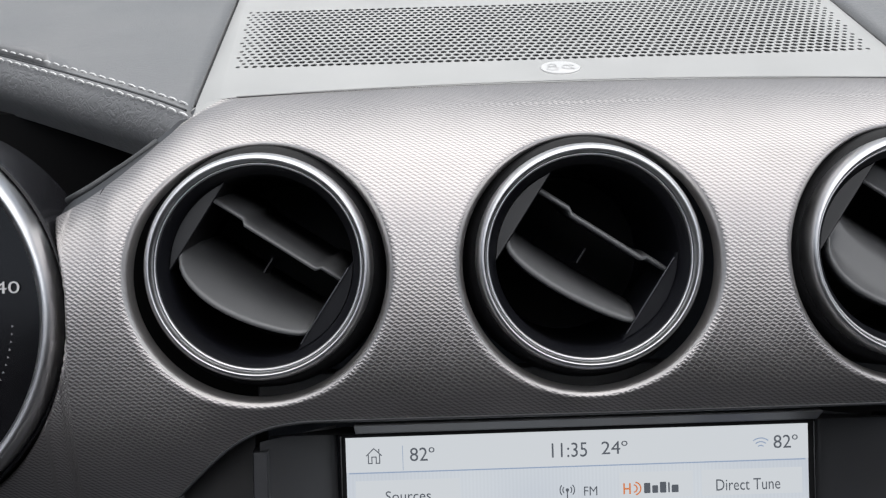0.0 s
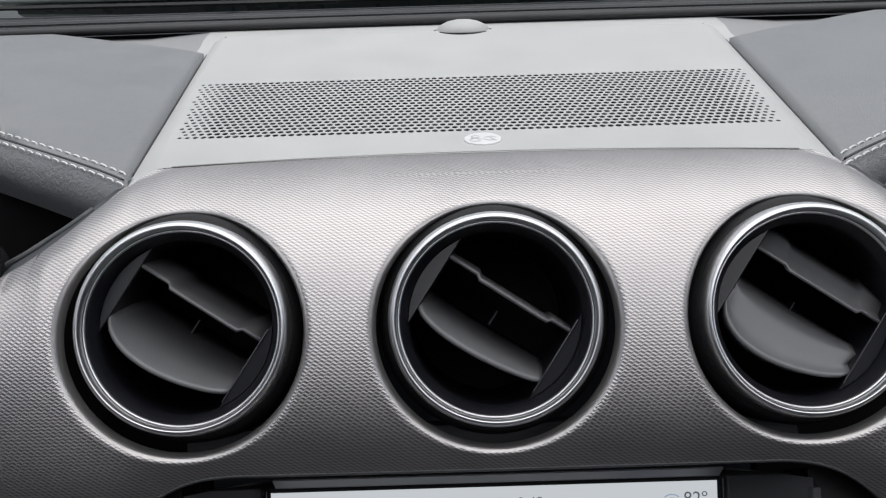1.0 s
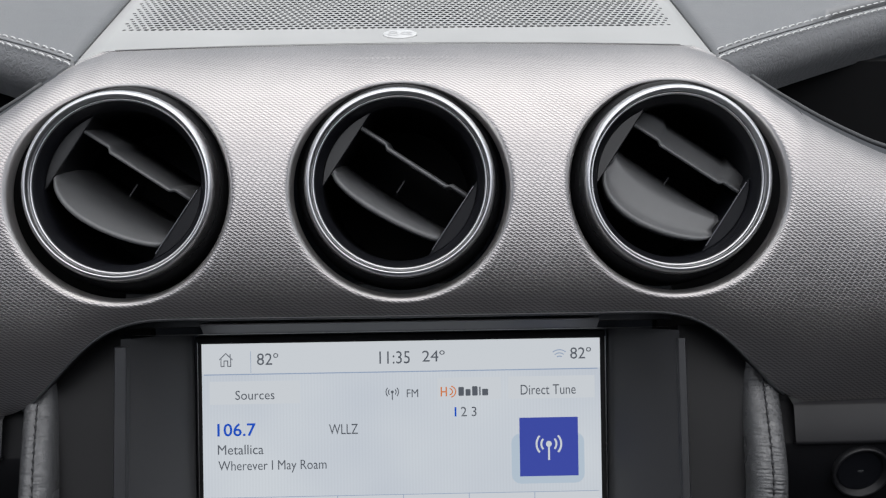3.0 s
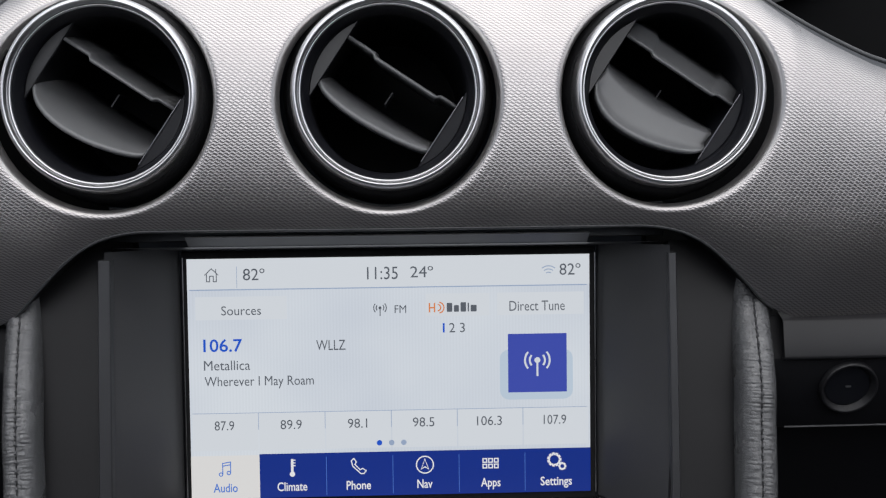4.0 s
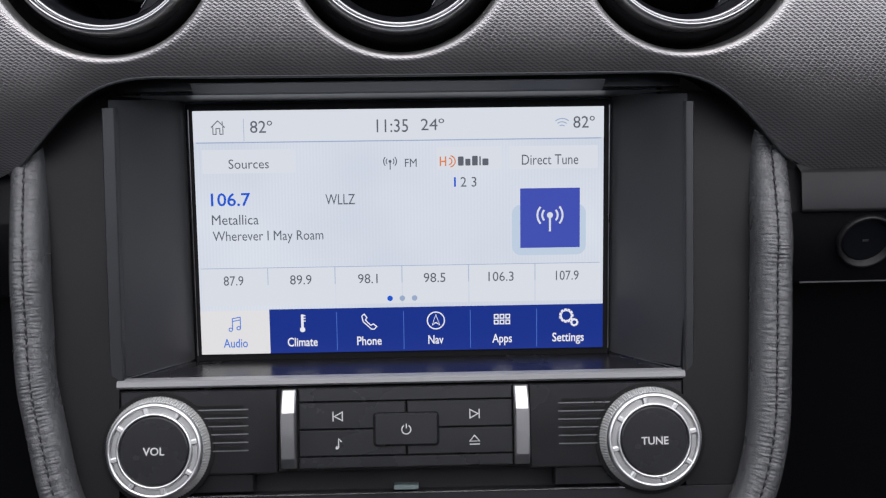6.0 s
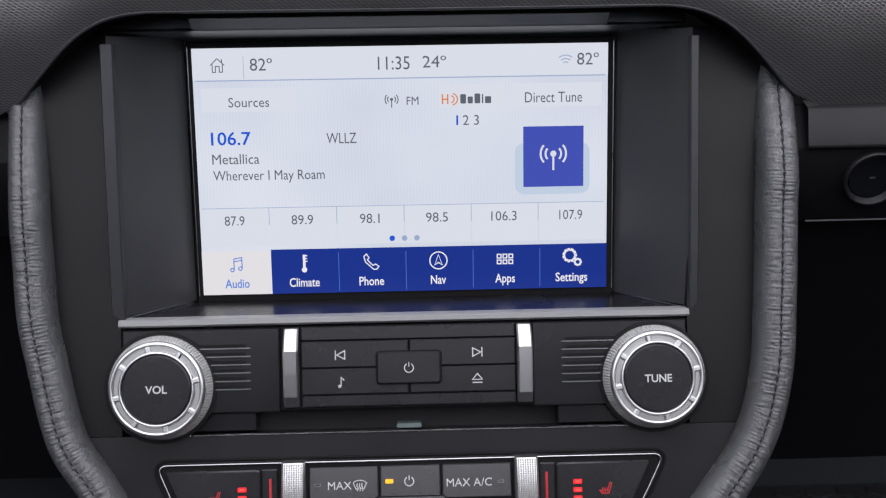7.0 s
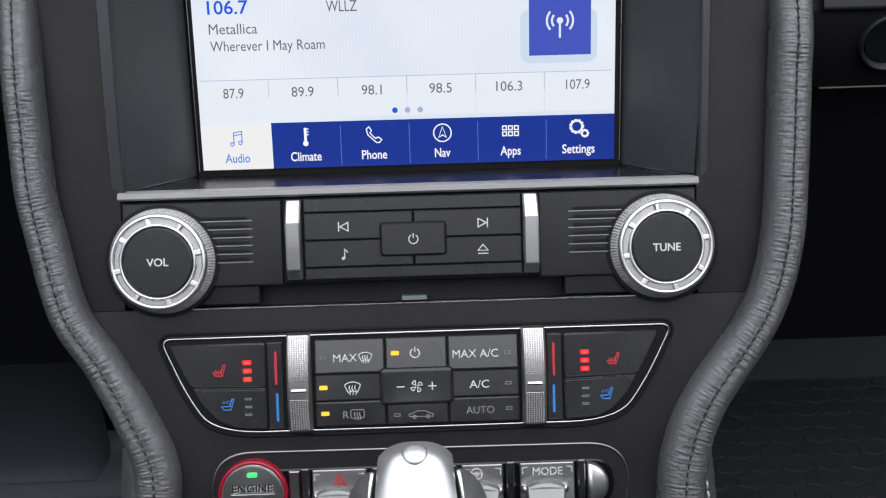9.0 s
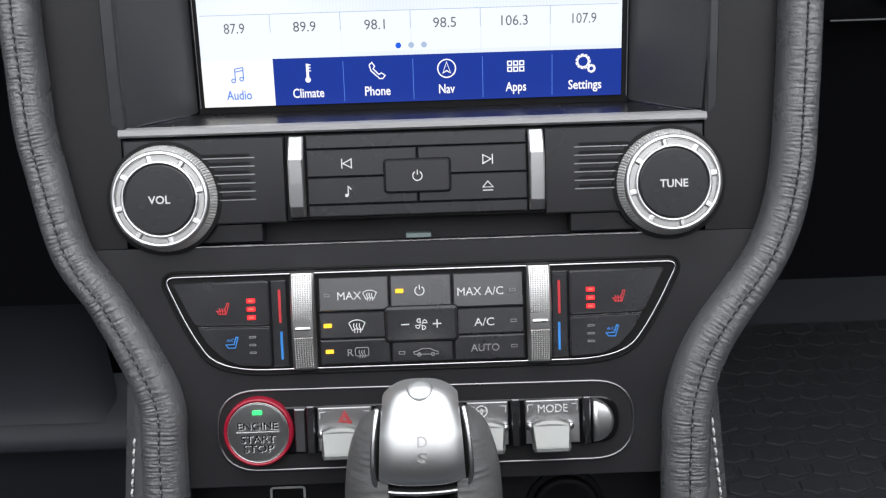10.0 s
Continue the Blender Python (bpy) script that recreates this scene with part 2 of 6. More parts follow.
def part(name, bm, material, parent, label="", smooth=False, recalc=True):
    if recalc:
        bmesh.ops.recalc_face_normals(bm, faces=bm.faces)
    me = bpy.data.meshes.new(name)
    bm.to_mesh(me)
    bm.free()
    if smooth:
        for p in me.polygons:
            p.use_smooth = True
    me.materials.append(material)
    ob = new(name, me)
    ob.parent = parent
    return tagged(ob, label)


def shift(ob, x=0, y=0, z=0, rz=0):
    ob.matrix_basis = pose(x, y, z, 0, 0, rz)
    return ob


def offset(pts, d):
    """A closed outline moved inwards by d."""
    n = len(pts)
    area = sum(pts[i][0] * pts[(i + 1) % n][1] - pts[(i + 1) % n][0] * pts[i][1] for i in range(n))
    s = 1 if area > 0 else -1
    out = []
    for i in range(n):
        a, b, c = Vector(pts[i - 1]), Vector(pts[i]), Vector(pts[(i + 1) % n])
        e, f = (b - a).normalized(), (c - b).normalized()
        p, q = Vector((-e.y, e.x)) * s, Vector((-f.y, f.x)) * s
        k = (p + q) / max(0.35, 1 + p.dot(q))
        out.append((b.x + k.x * d, b.y + k.y * d))
    return out


def rings(bm, loops, cap=True, closed=True):
    """Skins a row of loops of equal length."""
    vs = [[bm.verts.new(p) for p in lp] for lp in loops]
    n = len(vs[0])
    for a, b in zip(vs, vs[1:]):
        for i in range(n if closed else n - 1):
            j = (i + 1) % n
            bm.faces.new((a[i], a[j], b[j], b[i]))
    if cap:
        bm.faces.new(vs[0][::-1])
        bm.faces.new(vs[-1])
    return vs


def slab(pts, w0, w1, ch=0.0004, bm=None):
    bm = bm or bmesh.new()
    ins = offset(pts, ch)
    rings(bm, [[(x, y, w0) for x, y in pts], [(x, y, w1 - ch) for x, y in pts], [(x, y, w1) for x, y in ins]])
    return bm


def rrect(u0, v0, u1, v1, r=0.001, n=4):
    r = min(r, (u1 - u0) / 2.01, (v1 - v0) / 2.01)
    out = []
    for cx, cy, a in ((u1 - r, v1 - r, 0), (u0 + r, v1 - r, 90), (u0 + r, v0 + r, 180), (u1 - r, v0 + r, 270)):
        for i in range(n + 1):
            t = radians(a + 90 * i / n)
            out.append((cx + r * math.cos(t), cy + r * math.sin(t)))
    return out


def fillet(pts, r, n=5):
    """Rounds the corners of an outline; r: one radius or one for each corner."""
    out, m = [], len(pts)
    for i in range(m):
        a, b, c = Vector(pts[i - 1]), Vector(pts[i]), Vector(pts[(i + 1) % m])
        rr = r[i] if isinstance(r, (list, tuple)) else r
        d0, d1 = min(rr, (a - b).length * 0.48), min(rr, (c - b).length * 0.48)
        p, q = b + (a - b).normalized() * d0, b + (c - b).normalized() * d1
        for k in range(n + 1):
            t = k / n
            v = p * (1 - t) ** 2 + b * 2 * t * (1 - t) + q * t * t
            out.append((v.x, v.y))
    return out


def lathe(profile, seg=64, bm=None, a0=0.0, a1=360.0, cap=False):
    bm = bm or bmesh.new()
    full = abs(a1 - a0) >= 360
    m = seg if full else seg + 1
    loops = []
    for r, w in profile:
        loops.append([(r * math.cos(radians(a0 + (a1 - a0) * i / seg)), r * math.sin(radians(a0 + (a1 - a0) * i / seg)), w) for i in range(m)])
    rings(bm, loops, cap, full)
    return bm


def stroke(lines, width, w=0.0, bm=None):
    """Flat drawn lines with mitred joints; a line whose ends meet is closed."""
    bm = bm or bmesh.new()
    for ln in lines:
        closed = (Vector(ln[0]) - Vector(ln[-1])).length < 1e-7 and len(ln) > 3
        p = [Vector(q) for q in (ln[:-1] if closed else ln)]
        n, le, ri = len(p), [], []
        for i in range(n):
            a = p[i - 1] if (i or closed) else p[i] - (p[1] - p[0])
            c = p[(i + 1) % n] if (i < n - 1 or closed) else p[i] + (p[i] - p[i - 1])
            e, f = (p[i] - a).normalized(), (c - p[i]).normalized()
            k = Vector((-e.y - f.y, e.x + f.x)) / max(0.5, 1 + e.dot(f)) * width / 2
            le.append(bm.verts.new((p[i].x + k.x, p[i].y + k.y, w)))
            ri.append(bm.verts.new((p[i].x - k.x, p[i].y - k.y, w)))
        for i in range(n if closed else n - 1):
            j = (i + 1) % n
            bm.faces.new((le[i], le[j], ri[j], ri[i]))
    return bm


def flat(polys, w=0.0, bm=None):
    bm = bm or bmesh.new()
    for pts in polys:
        f = bm.faces.new([bm.verts.new((x, y, w)) for x, y in pts])
        f.normal_update()
        if f.normal.z < 0:
            f.normal_flip()
    return bm


def arc(cx, cy, r, a0, a1, n=14):
    return [(cx + r * math.cos(radians(a0 + (a1 - a0) * i / n)), cy + r * math.sin(radians(a0 + (a1 - a0) * i / n))) for i in range(n + 1)]


def box(u0, u1, v0, v1):
    return [(u0, v0), (u1, v0), (u1, v1), (u0, v1)]


def tube(path, radius, seg=10, bm=None, closed=False, squash=1.0, up=(0, 0, 1)):
    """A round bar along points in space."""
    bm = bm or bmesh.new()
    p = [Vector(q) for q in path]
    n, loops, up = len(p), [], Vector(up)
    for i in range(n):
        a = p[i - 1] if (i or closed) else p[0] - (p[1] - p[0])
        c = p[(i + 1) % n] if (i < n - 1 or closed) else p[i] + (p[i] - p[i - 1])
        d = (c - a).normalized()
        s = d.cross(up).normalized()
        t = s.cross(d)
        r = radius[i] if isinstance(radius, list) else radius
        loops.append([p[i] + s * r * math.cos(2 * math.pi * k / seg) + t * r * squash * math.sin(2 * math.pi * k / seg) for k in range(seg)])
    if closed:
        loops.append(loops[0])
    rings(bm, loops, not closed)
    return bm


def spline(pts, n=8):
    """A smooth line through points in the plane or in space."""
    p = [Vector(q) for q in pts]
    p = [p[0] * 2 - p[1], *p, p[-1] * 2 - p[-2]]
    out = []
    for i in range(1, len(p) - 2):
        for k in range(n):
            t = k / n
            out.append(0.5 * (2 * p[i] + (p[i + 1] - p[i - 1]) * t + (2 * p[i - 1] - 5 * p[i] + 4 * p[i + 1] - p[i + 2]) * t * t
                              + (3 * p[i] - p[i - 1] - 3 * p[i + 1] + p[i + 2]) * t ** 3))
    out.append(p[-2])
    return [tuple(q) for q in out]


def lettering(name, words, u, v, width, cap, material, parent, w=0.0002, align=0.0, bold=0.0):
    """Words with their baseline at v; u is their left end (align 0), middle (0.5) or right end (1)."""
    cu = bpy.data.curves.new(name, "FONT")
    cu.body, cu.size, cu.resolution_u = words, 1.0, 3
    cu.offset = bold
    tmp = new("tmp", cu)
    dg = bpy.context.evaluated_depsgraph_get()
    me = bpy.data.meshes.new_from_object(tmp.evaluated_get(dg))
    bpy.data.objects.remove(tmp)
    bpy.data.curves.remove(cu)
    xs = [q.co.x for q in me.vertices]
    x0, x1 = min(xs), max(xs)
    sx, sy = width / (x1 - x0), cap / 0.70
    for q in me.vertices:
        q.co = (u + (q.co.x - x0) * sx - align * width, v + q.co.y * sy, w)
    me.name = name
    me.materials.clear()
    me.materials.append(material)
    ob = new(name, me)
    ob.parent = parent
    return ob


# ---- cabin shell ----
ONE = Matrix.Identity(4)


def block(x0, x1, y0, y1, z0, z1, bm=None):
    bm = bm or bmesh.new()
    rings(bm, [[(x0, y0, z), (x1, y0, z), (x1, y1, z), (x0, y1, z)] for z in (z0, z1)])
    return bm


def setting(name, bm, material, label, category):
    ob = part(name, bm, material, None)
    return tagged(ob, label, category, "", "structure")


setting("floor", block(-0.78, 0.78, -1.1, 0.75, 0.10, 0.13), M_CARPET, "black carpeted car floor in the footwells", "floor")
setting("wall_front", block(-0.78, 0.78, 0.60, 0.64, 0.13, 0.80), M_CARPET, "black carpeted bulkhead behind the dashboard", "bulkhead")
# unseen wall added to keep low reflections in the trim dark
setting("wall_rear", block(-0.74, 0.74, -0.86, -0.80, 0.13, 1.00), M_SEATWALL, "unseen dark wall in place of the seats", "wall")
for s, nm in ((-1, "wall_left"), (1, "wall_right")):
    a, b = sorted((s * 0.74, s * 0.78))
    setting(nm, block(a, b, -1.10, 0.75, 0.13, 0.92), M_DARK, "dark plain lower door wall of the cabin", "wall")
for s, nm in ((-1, "trim_left"), (1, "trim_right")):
    pil = bmesh.new()
    tube([(s * 0.74, 0.62, 0.84), (s * 0.66, -0.22, 1.28)], 0.028, 8, pil)
    setting(nm, pil, M_DARK, "dark windscreen pillar of an open car", "pillar")
setting("trim_header", tube([(-0.66, -0.22, 1.28), (0.66, -0.22, 1.28)], 0.025, 8), M_DARK, "dark windscreen header rail of an open car", "header rail")

# ---- outside ----
setting("ground", block(-300, 300, -300, 300, -0.30, -0.25), M_GROUND, "wet grey asphalt outside the car", "ground")
hedge = bmesh.new()
for i in range(180):
    hx = -45 + 0.5 * i
    tube([(hx, 26 + random.uniform(-1, 1), -0.3), (hx + random.uniform(-0.4, 0.4), 26, random.uniform(2.2, 3.4))],
         [random.uniform(0.4, 0.7), random.uniform(0.15, 0.4)], 6, hedge)
tagged(part("far_hedge", hedge, M_HEDGE, None), "dull green far row of shrubs", "hedge", "", "stuff")
hood = thing("car_bonnet", ONE, "dark grey-green painted car bonnet beyond the windscreen", "bonnet")
hb = bmesh.new()
rows_h = []
for i in range(13):
    t = i / 12
    rows_h.append([(-0.72 + 1.44 * j / 16, 0.61 + 0.85 * t, 0.842 + 0.02 * math.sin(math.pi * min(1, t * 1.3)) - 0.12 * t * t - 0.05 * (abs(j - 8) / 8) ** 3) for j in range(17)])
rings(hb, rows_h, False, False)
part("panel", hb, M_HOOD, hood, smooth=True)
part("front_edge", tube([(-0.72, 1.46, 0.69), (0.72, 1.46, 0.69)], 0.03, 8), M_HOOD, hood)
cowl = thing("cowl_cover", ONE, "black plastic cowl with rubber seal below the windscreen", "cowl")
part("seal", tube(spline([(-0.66, 0.330, 0.8475), (-0.30, 0.350, 0.8485), (0, 0.354, 0.8490), (0.30, 0.350, 0.8490), (0.66, 0.330, 0.848)], 8), 0.0028, 8), M_SEAL, cowl, "black rubber glass seal", True)
cw = bmesh.new()
rings(cw, [[(-0.70 + 1.4 * j / 20, yy - 0.05 * (abs(j - 10) / 10) ** 2, zz) for j in range(21)] for yy, zz in ((0.352, 0.846), (0.40, 0.842), (0.47, 0.832), (0.52, 0.815), (0.60, 0.78))], False, False)
part("cover", cw, M_SEAL, cowl, "ribbed black cowl cover", True)
for k in range(3):
    part("rib", tube(spline([(-0.6, 0.382 + 0.03 * k, 0.8465 - 0.004 * k), (0, 0.402 + 0.03 * k, 0.8475 - 0.004 * k), (0.6, 0.382 + 0.03 * k, 0.8465 - 0.004 * k)], 6), 0.0016, 6), M_STRIP, cowl, "worn grey rib")
wiper = thing("windscreen_wiper", ONE, "grey wet wiper arm with blade lying over the cowl", "wiper")
part("arm", tube(spline([(-0.62, 0.452, 0.8505), (-0.25, 0.455, 0.8530), (0.05, 0.458, 0.8535), (0.22, 0.462, 0.8535), (0.27, 0.464, 0.8528)], 8), 0.0032, 10), M_PAINT, wiper, "wet grey wiper arm", True)
part("blade", tube(spline([(-0.60, 0.446, 0.8462), (-0.2, 0.448, 0.8482), (0.22, 0.456, 0.8486)], 8), 0.0016, 6), M_SEAL, wiper, "black rubber blade")
part("link", tube([(-0.40, 0.600, 0.8350), (-0.31, 0.600, 0.8440), (-0.22, 0.610, 0.8560)], 0.0022, 8), M_PAINT, wiper, "thin wet grey link arm", True)
for cx in (-0.168, 0.10):
    part("clip", block(cx - 0.0050, cx + 0.0050, 0.450, 0.462, 0.8500, 0.8585), M_PRINTDIM, wiper, "grey moulded clip")
br = block(-0.1180, -0.1170, 0.452, 0.456, 0.8480, 0.8600)
block(-0.0880, -0.0870, 0.452, 0.456, 0.8480, 0.8600, br)
block(-0.1170, -0.0880, 0.449, 0.452, 0.8460, 0.8500, br)
part("bracket", br, M_SEAL, wiper, "dark forked bracket")
copy_thing(wiper, pose(0.60, 0.015, 0.003, 0, 0, -2))
glass_m, gn, gl, gb = shader("windscreen_glass", (0.93, 0.97, 0.95), 0.0)
gb.inputs["Transmission Weight"].default_value, gb.inputs["IOR"].default_value = 1.0, 1.05
gw = bmesh.new()
rings(gw, [[(-0.70 + 1.4 * j / 16, yy - 0.05 * (abs(j - 8) / 8) ** 2, zz) for j in range(17)] for yy, zz in ((0.372, 0.852), (0.15, 1.01), (-0.05, 1.15), (-0.22, 1.28))], False, False)
glass = setting("window_1", gw, glass_m, "clear raked car windscreen", "windscreen")
glass.visible_shadow = False

# ---- dashboard top ----
TOP0, RISE = 0.079, 0.112


def top_z(y):
    return 0.819 + RISE * (y - TOP0)


def seam_x(y):
    return 0.1402 + (y - 0.08) * 0.050


def trim_y(x):
    """The bowed edge between the grey top and the silver trim."""
    return 0.0885 - 0.0085 * (min(abs(x), 0.1335) / 0.1335) ** 2


dash_top = thing("speaker_cover", ONE, "grey plastic dashboard top with a perforated speaker grille", "speaker cover")
PITCH_U, PITCH_V, ROWS_G = 0.00345, 0.0044, 21
GY0, GY1 = 0.1170, 0.2095


def grille_half(y):
    return 0.1328 + (y - GY0) * 0.08


tb = bmesh.new()
# plain sheet around the grille, in strips of y
ys = [0.0, 0.08, 0.2, 0.35, 0.5, 0.65, 0.8, 0.92, 1.0]
front = []
for yk in ys:
    row = []
    for j in range(41):
        q = -1 + 2 * j / 40
        x = q * 0.1290 if yk == 0 else q * grille_half(GY0) * (1.0) + (q * (0.1290 - grille_half(GY0))) * (1 - yk)
        y0 = trim_y(x) - 0.0004
        y = y0 + (GY0 - y0) * yk
        row.append((x, y, top_z(y)))
    front.append(row)
rings(tb, front, False, False)
part("front_apron", tb, M_TOP, dash_top, "grey grained plastic", True)
tb = bmesh.new()
back = []
for k in range(13):
    t = k / 12
    y = GY1 + (0.318 - GY1) * t
    half = grille_half(GY1) + (0.1435 - grille_half(GY1)) * t
    row = []
    for j in range(41):
        q = -1 + 2 * j / 40
        row.append((half * q, y, top_z(y)))
    back.append(row)
for k in range(6):
    t = (k + 1) / 6
    y = 0.318 + 0.014 * t
    half = 0.1435 + 0.006 * t
    back.append([(half * (-1 + 2 * j / 40), y, top_z(y) - 0.0032 * t * t * (3 - 2 * t)) for j in range(41)])
rings(tb, back, False, False)
part("rear_deck", tb, M_TOP, dash_top, "grey grained plastic", True)
for s in (-1, 1):
    side = []
    for k in range(25):
        t = k / 24
        y = trim_y(0.1335) + (0.318 - trim_y(0.1335)) * t
        inner = (0.1290 + (grille_half(GY0) - 0.1290) * (y - 0.08) / (GY0 - 0.08)) if y < GY0 else grille_half(y) if y < GY1 else \
            grille_half(GY1) + (0.1435 - grille_half(GY1)) * (y - GY1) / (0.318 - GY1)
        outer = seam_x(y) - 0.0006
        row = []
        for j in range(7):
            q = j / 6
            row.append((s * (inner + (outer - inner) * q), y, top_z(y) - 0.0030 * q ** 1.6))
        side.append([(s * (inner - 0.0012), y, top_z(y) - 0.0003)] + row)
    tb = bmesh.new()
    rings(tb, side, False, False)
    part("side_flank", tb, M_TOP, dash_top, "grey grained plastic", True)
tb = bmesh.new()
shelf_y = ((0.25, 0.0070), (0.28, 0.0070), (0.300, 0.0052), (0.315, 0.0052), (0.328, 0.0034), (0.340, 0.0034), (0.3515, 0.0034))
rings(tb, [[(-0.160 + 0.32 * j / 32, y, top_z(y) - drop) for j in range(33)] for y, drop in shelf_y], False, False)
part("glass_shelf", tb, M_TOP, dash_top, "grey grained plastic", True)
# outer shelf takes a darker grey to stand for the corner shade
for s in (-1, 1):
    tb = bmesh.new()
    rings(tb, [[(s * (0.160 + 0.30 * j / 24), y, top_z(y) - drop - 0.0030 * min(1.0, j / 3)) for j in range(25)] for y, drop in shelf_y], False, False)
    part("corner_shelf", tb, M_SHELF_SHADE, dash_top, "grey plastic darkened for corner shade", True)

# perforated field: cells with a round hole and a short wall, rows staggered
hole_sheet = bmesh.new()
step_v = (GY1 - GY0) / ROWS_G
for r in range(ROWS_G):
    y0, y1 = GY0 + r * step_v, GY0 + (r + 1) * step_v
    yc = (y0 + y1) / 2
    half = grille_half(yc)
    shift_u = (PITCH_U / 2 if r % 2 else 0)
    first, last = math.ceil((0.0008 - half - shift_u) / PITCH_U), math.floor((half - 0.0008 - shift_u) / PITCH_U)
    xs = [-half] + [k * PITCH_U + shift_u for k in range(first, last + 1)] + [half]
    for k in range(len(xs) - 1):
        a, b = xs[k], xs[k + 1]
        oc = [(a, y0), ((a + b) / 2, y0), (b, y0), (b, yc), (b, y1), ((a + b) / 2, y1), (a, y1), (a, yc)]
        ov = [hole_sheet.verts.new((x, y, top_z(y))) for x, y in oc]
        if 0 < k < len(xs) - 2 and abs(b - a - PITCH_U) < 1e-5:
            edge = min(1.0, (min(k, len(xs) - 2 - k)) / 5.0)
            hr = 0.00080 + 0.00050 * edge
            hx = (a + b) / 2
            cs = [(hx + hr * 1.1 * math.cos(radians(225 + 45 * i)), yc + hr * 1.42 * math.sin(radians(225 + 45 * i))) for i in range(8)]
            cv = [hole_sheet.verts.new((x, y, top_z(y))) for x, y in cs]
            dv = [hole_sheet.verts.new((x, y, top_z(y) - 0.0003)) for x, y in cs]
            for i in range(8):
                j = (i + 1) % 8
                hole_sheet.faces.new((ov[i], ov[j], cv[j], cv[i]))
                hole_sheet.faces.new((cv[i], cv[j], dv[j], dv[i]))
        else:
            hole_sheet.faces.new(ov)
part("perforated_grille", hole_sheet, M_TOP, dash_top, "grey perforated speaker mesh", recalc=False)
part("speaker_well", block(-0.145, 0.145, GY0 - 0.005, GY1 + 0.005, 0.800, 0.8165), M_VOID, dash_top)
bd = slope(0.1052, top_z(0.1052) + 0.0002, 90 - math.degrees(math.atan(RISE)))
badge = bmesh.new()
rings(badge, [[(0.0010 + a * math.cos(radians(i * 10)), b * math.sin(radians(i * 10)), w) for i in range(36)] for a, b, w in ((0.0080, 0.0080, -0.0005), (0.0079, 0.0079, 0.0002), (0.0075, 0.0075, 0.0004))])
bo = part("badge", badge, M_BADGE, dash_top, "pale oval badge")
bo.matrix_basis = bd
mk = part("badge_mark", stroke([arc(-0.0022, 0.0018, 0.0016, 0, 360), arc(-0.0022, -0.0022, 0.0022, 0, 360), arc(0.0042, -0.0006, 0.0026, 30, 330), [(0.0040, 0.0014), (0.0062, -0.0036)]], 0.0006, 0.0006), M_BADGEMARK, dash_top)
mk.matrix_basis = bd
sensor = thing("light_sensor", Matrix.Translation((-0.001, 0.325, top_z(0.325) - 0.004)), "grey domed light sensor on the dashboard top", "sensor")
part("dome", lathe([(0.0165, 0.0), (0.0165, 0.0030), (0.0140, 0.0058), (0.0095, 0.0080), (0.005, 0.0090), (0.0003, 0.0094)], 32, cap=True), M_TOP, sensor, "grey translucent dome", True)
part("base_ring", lathe([(0.018, -0.001), (0.018, 0.0028), (0.0166, 0.003)], 32), M_BLACK, sensor)


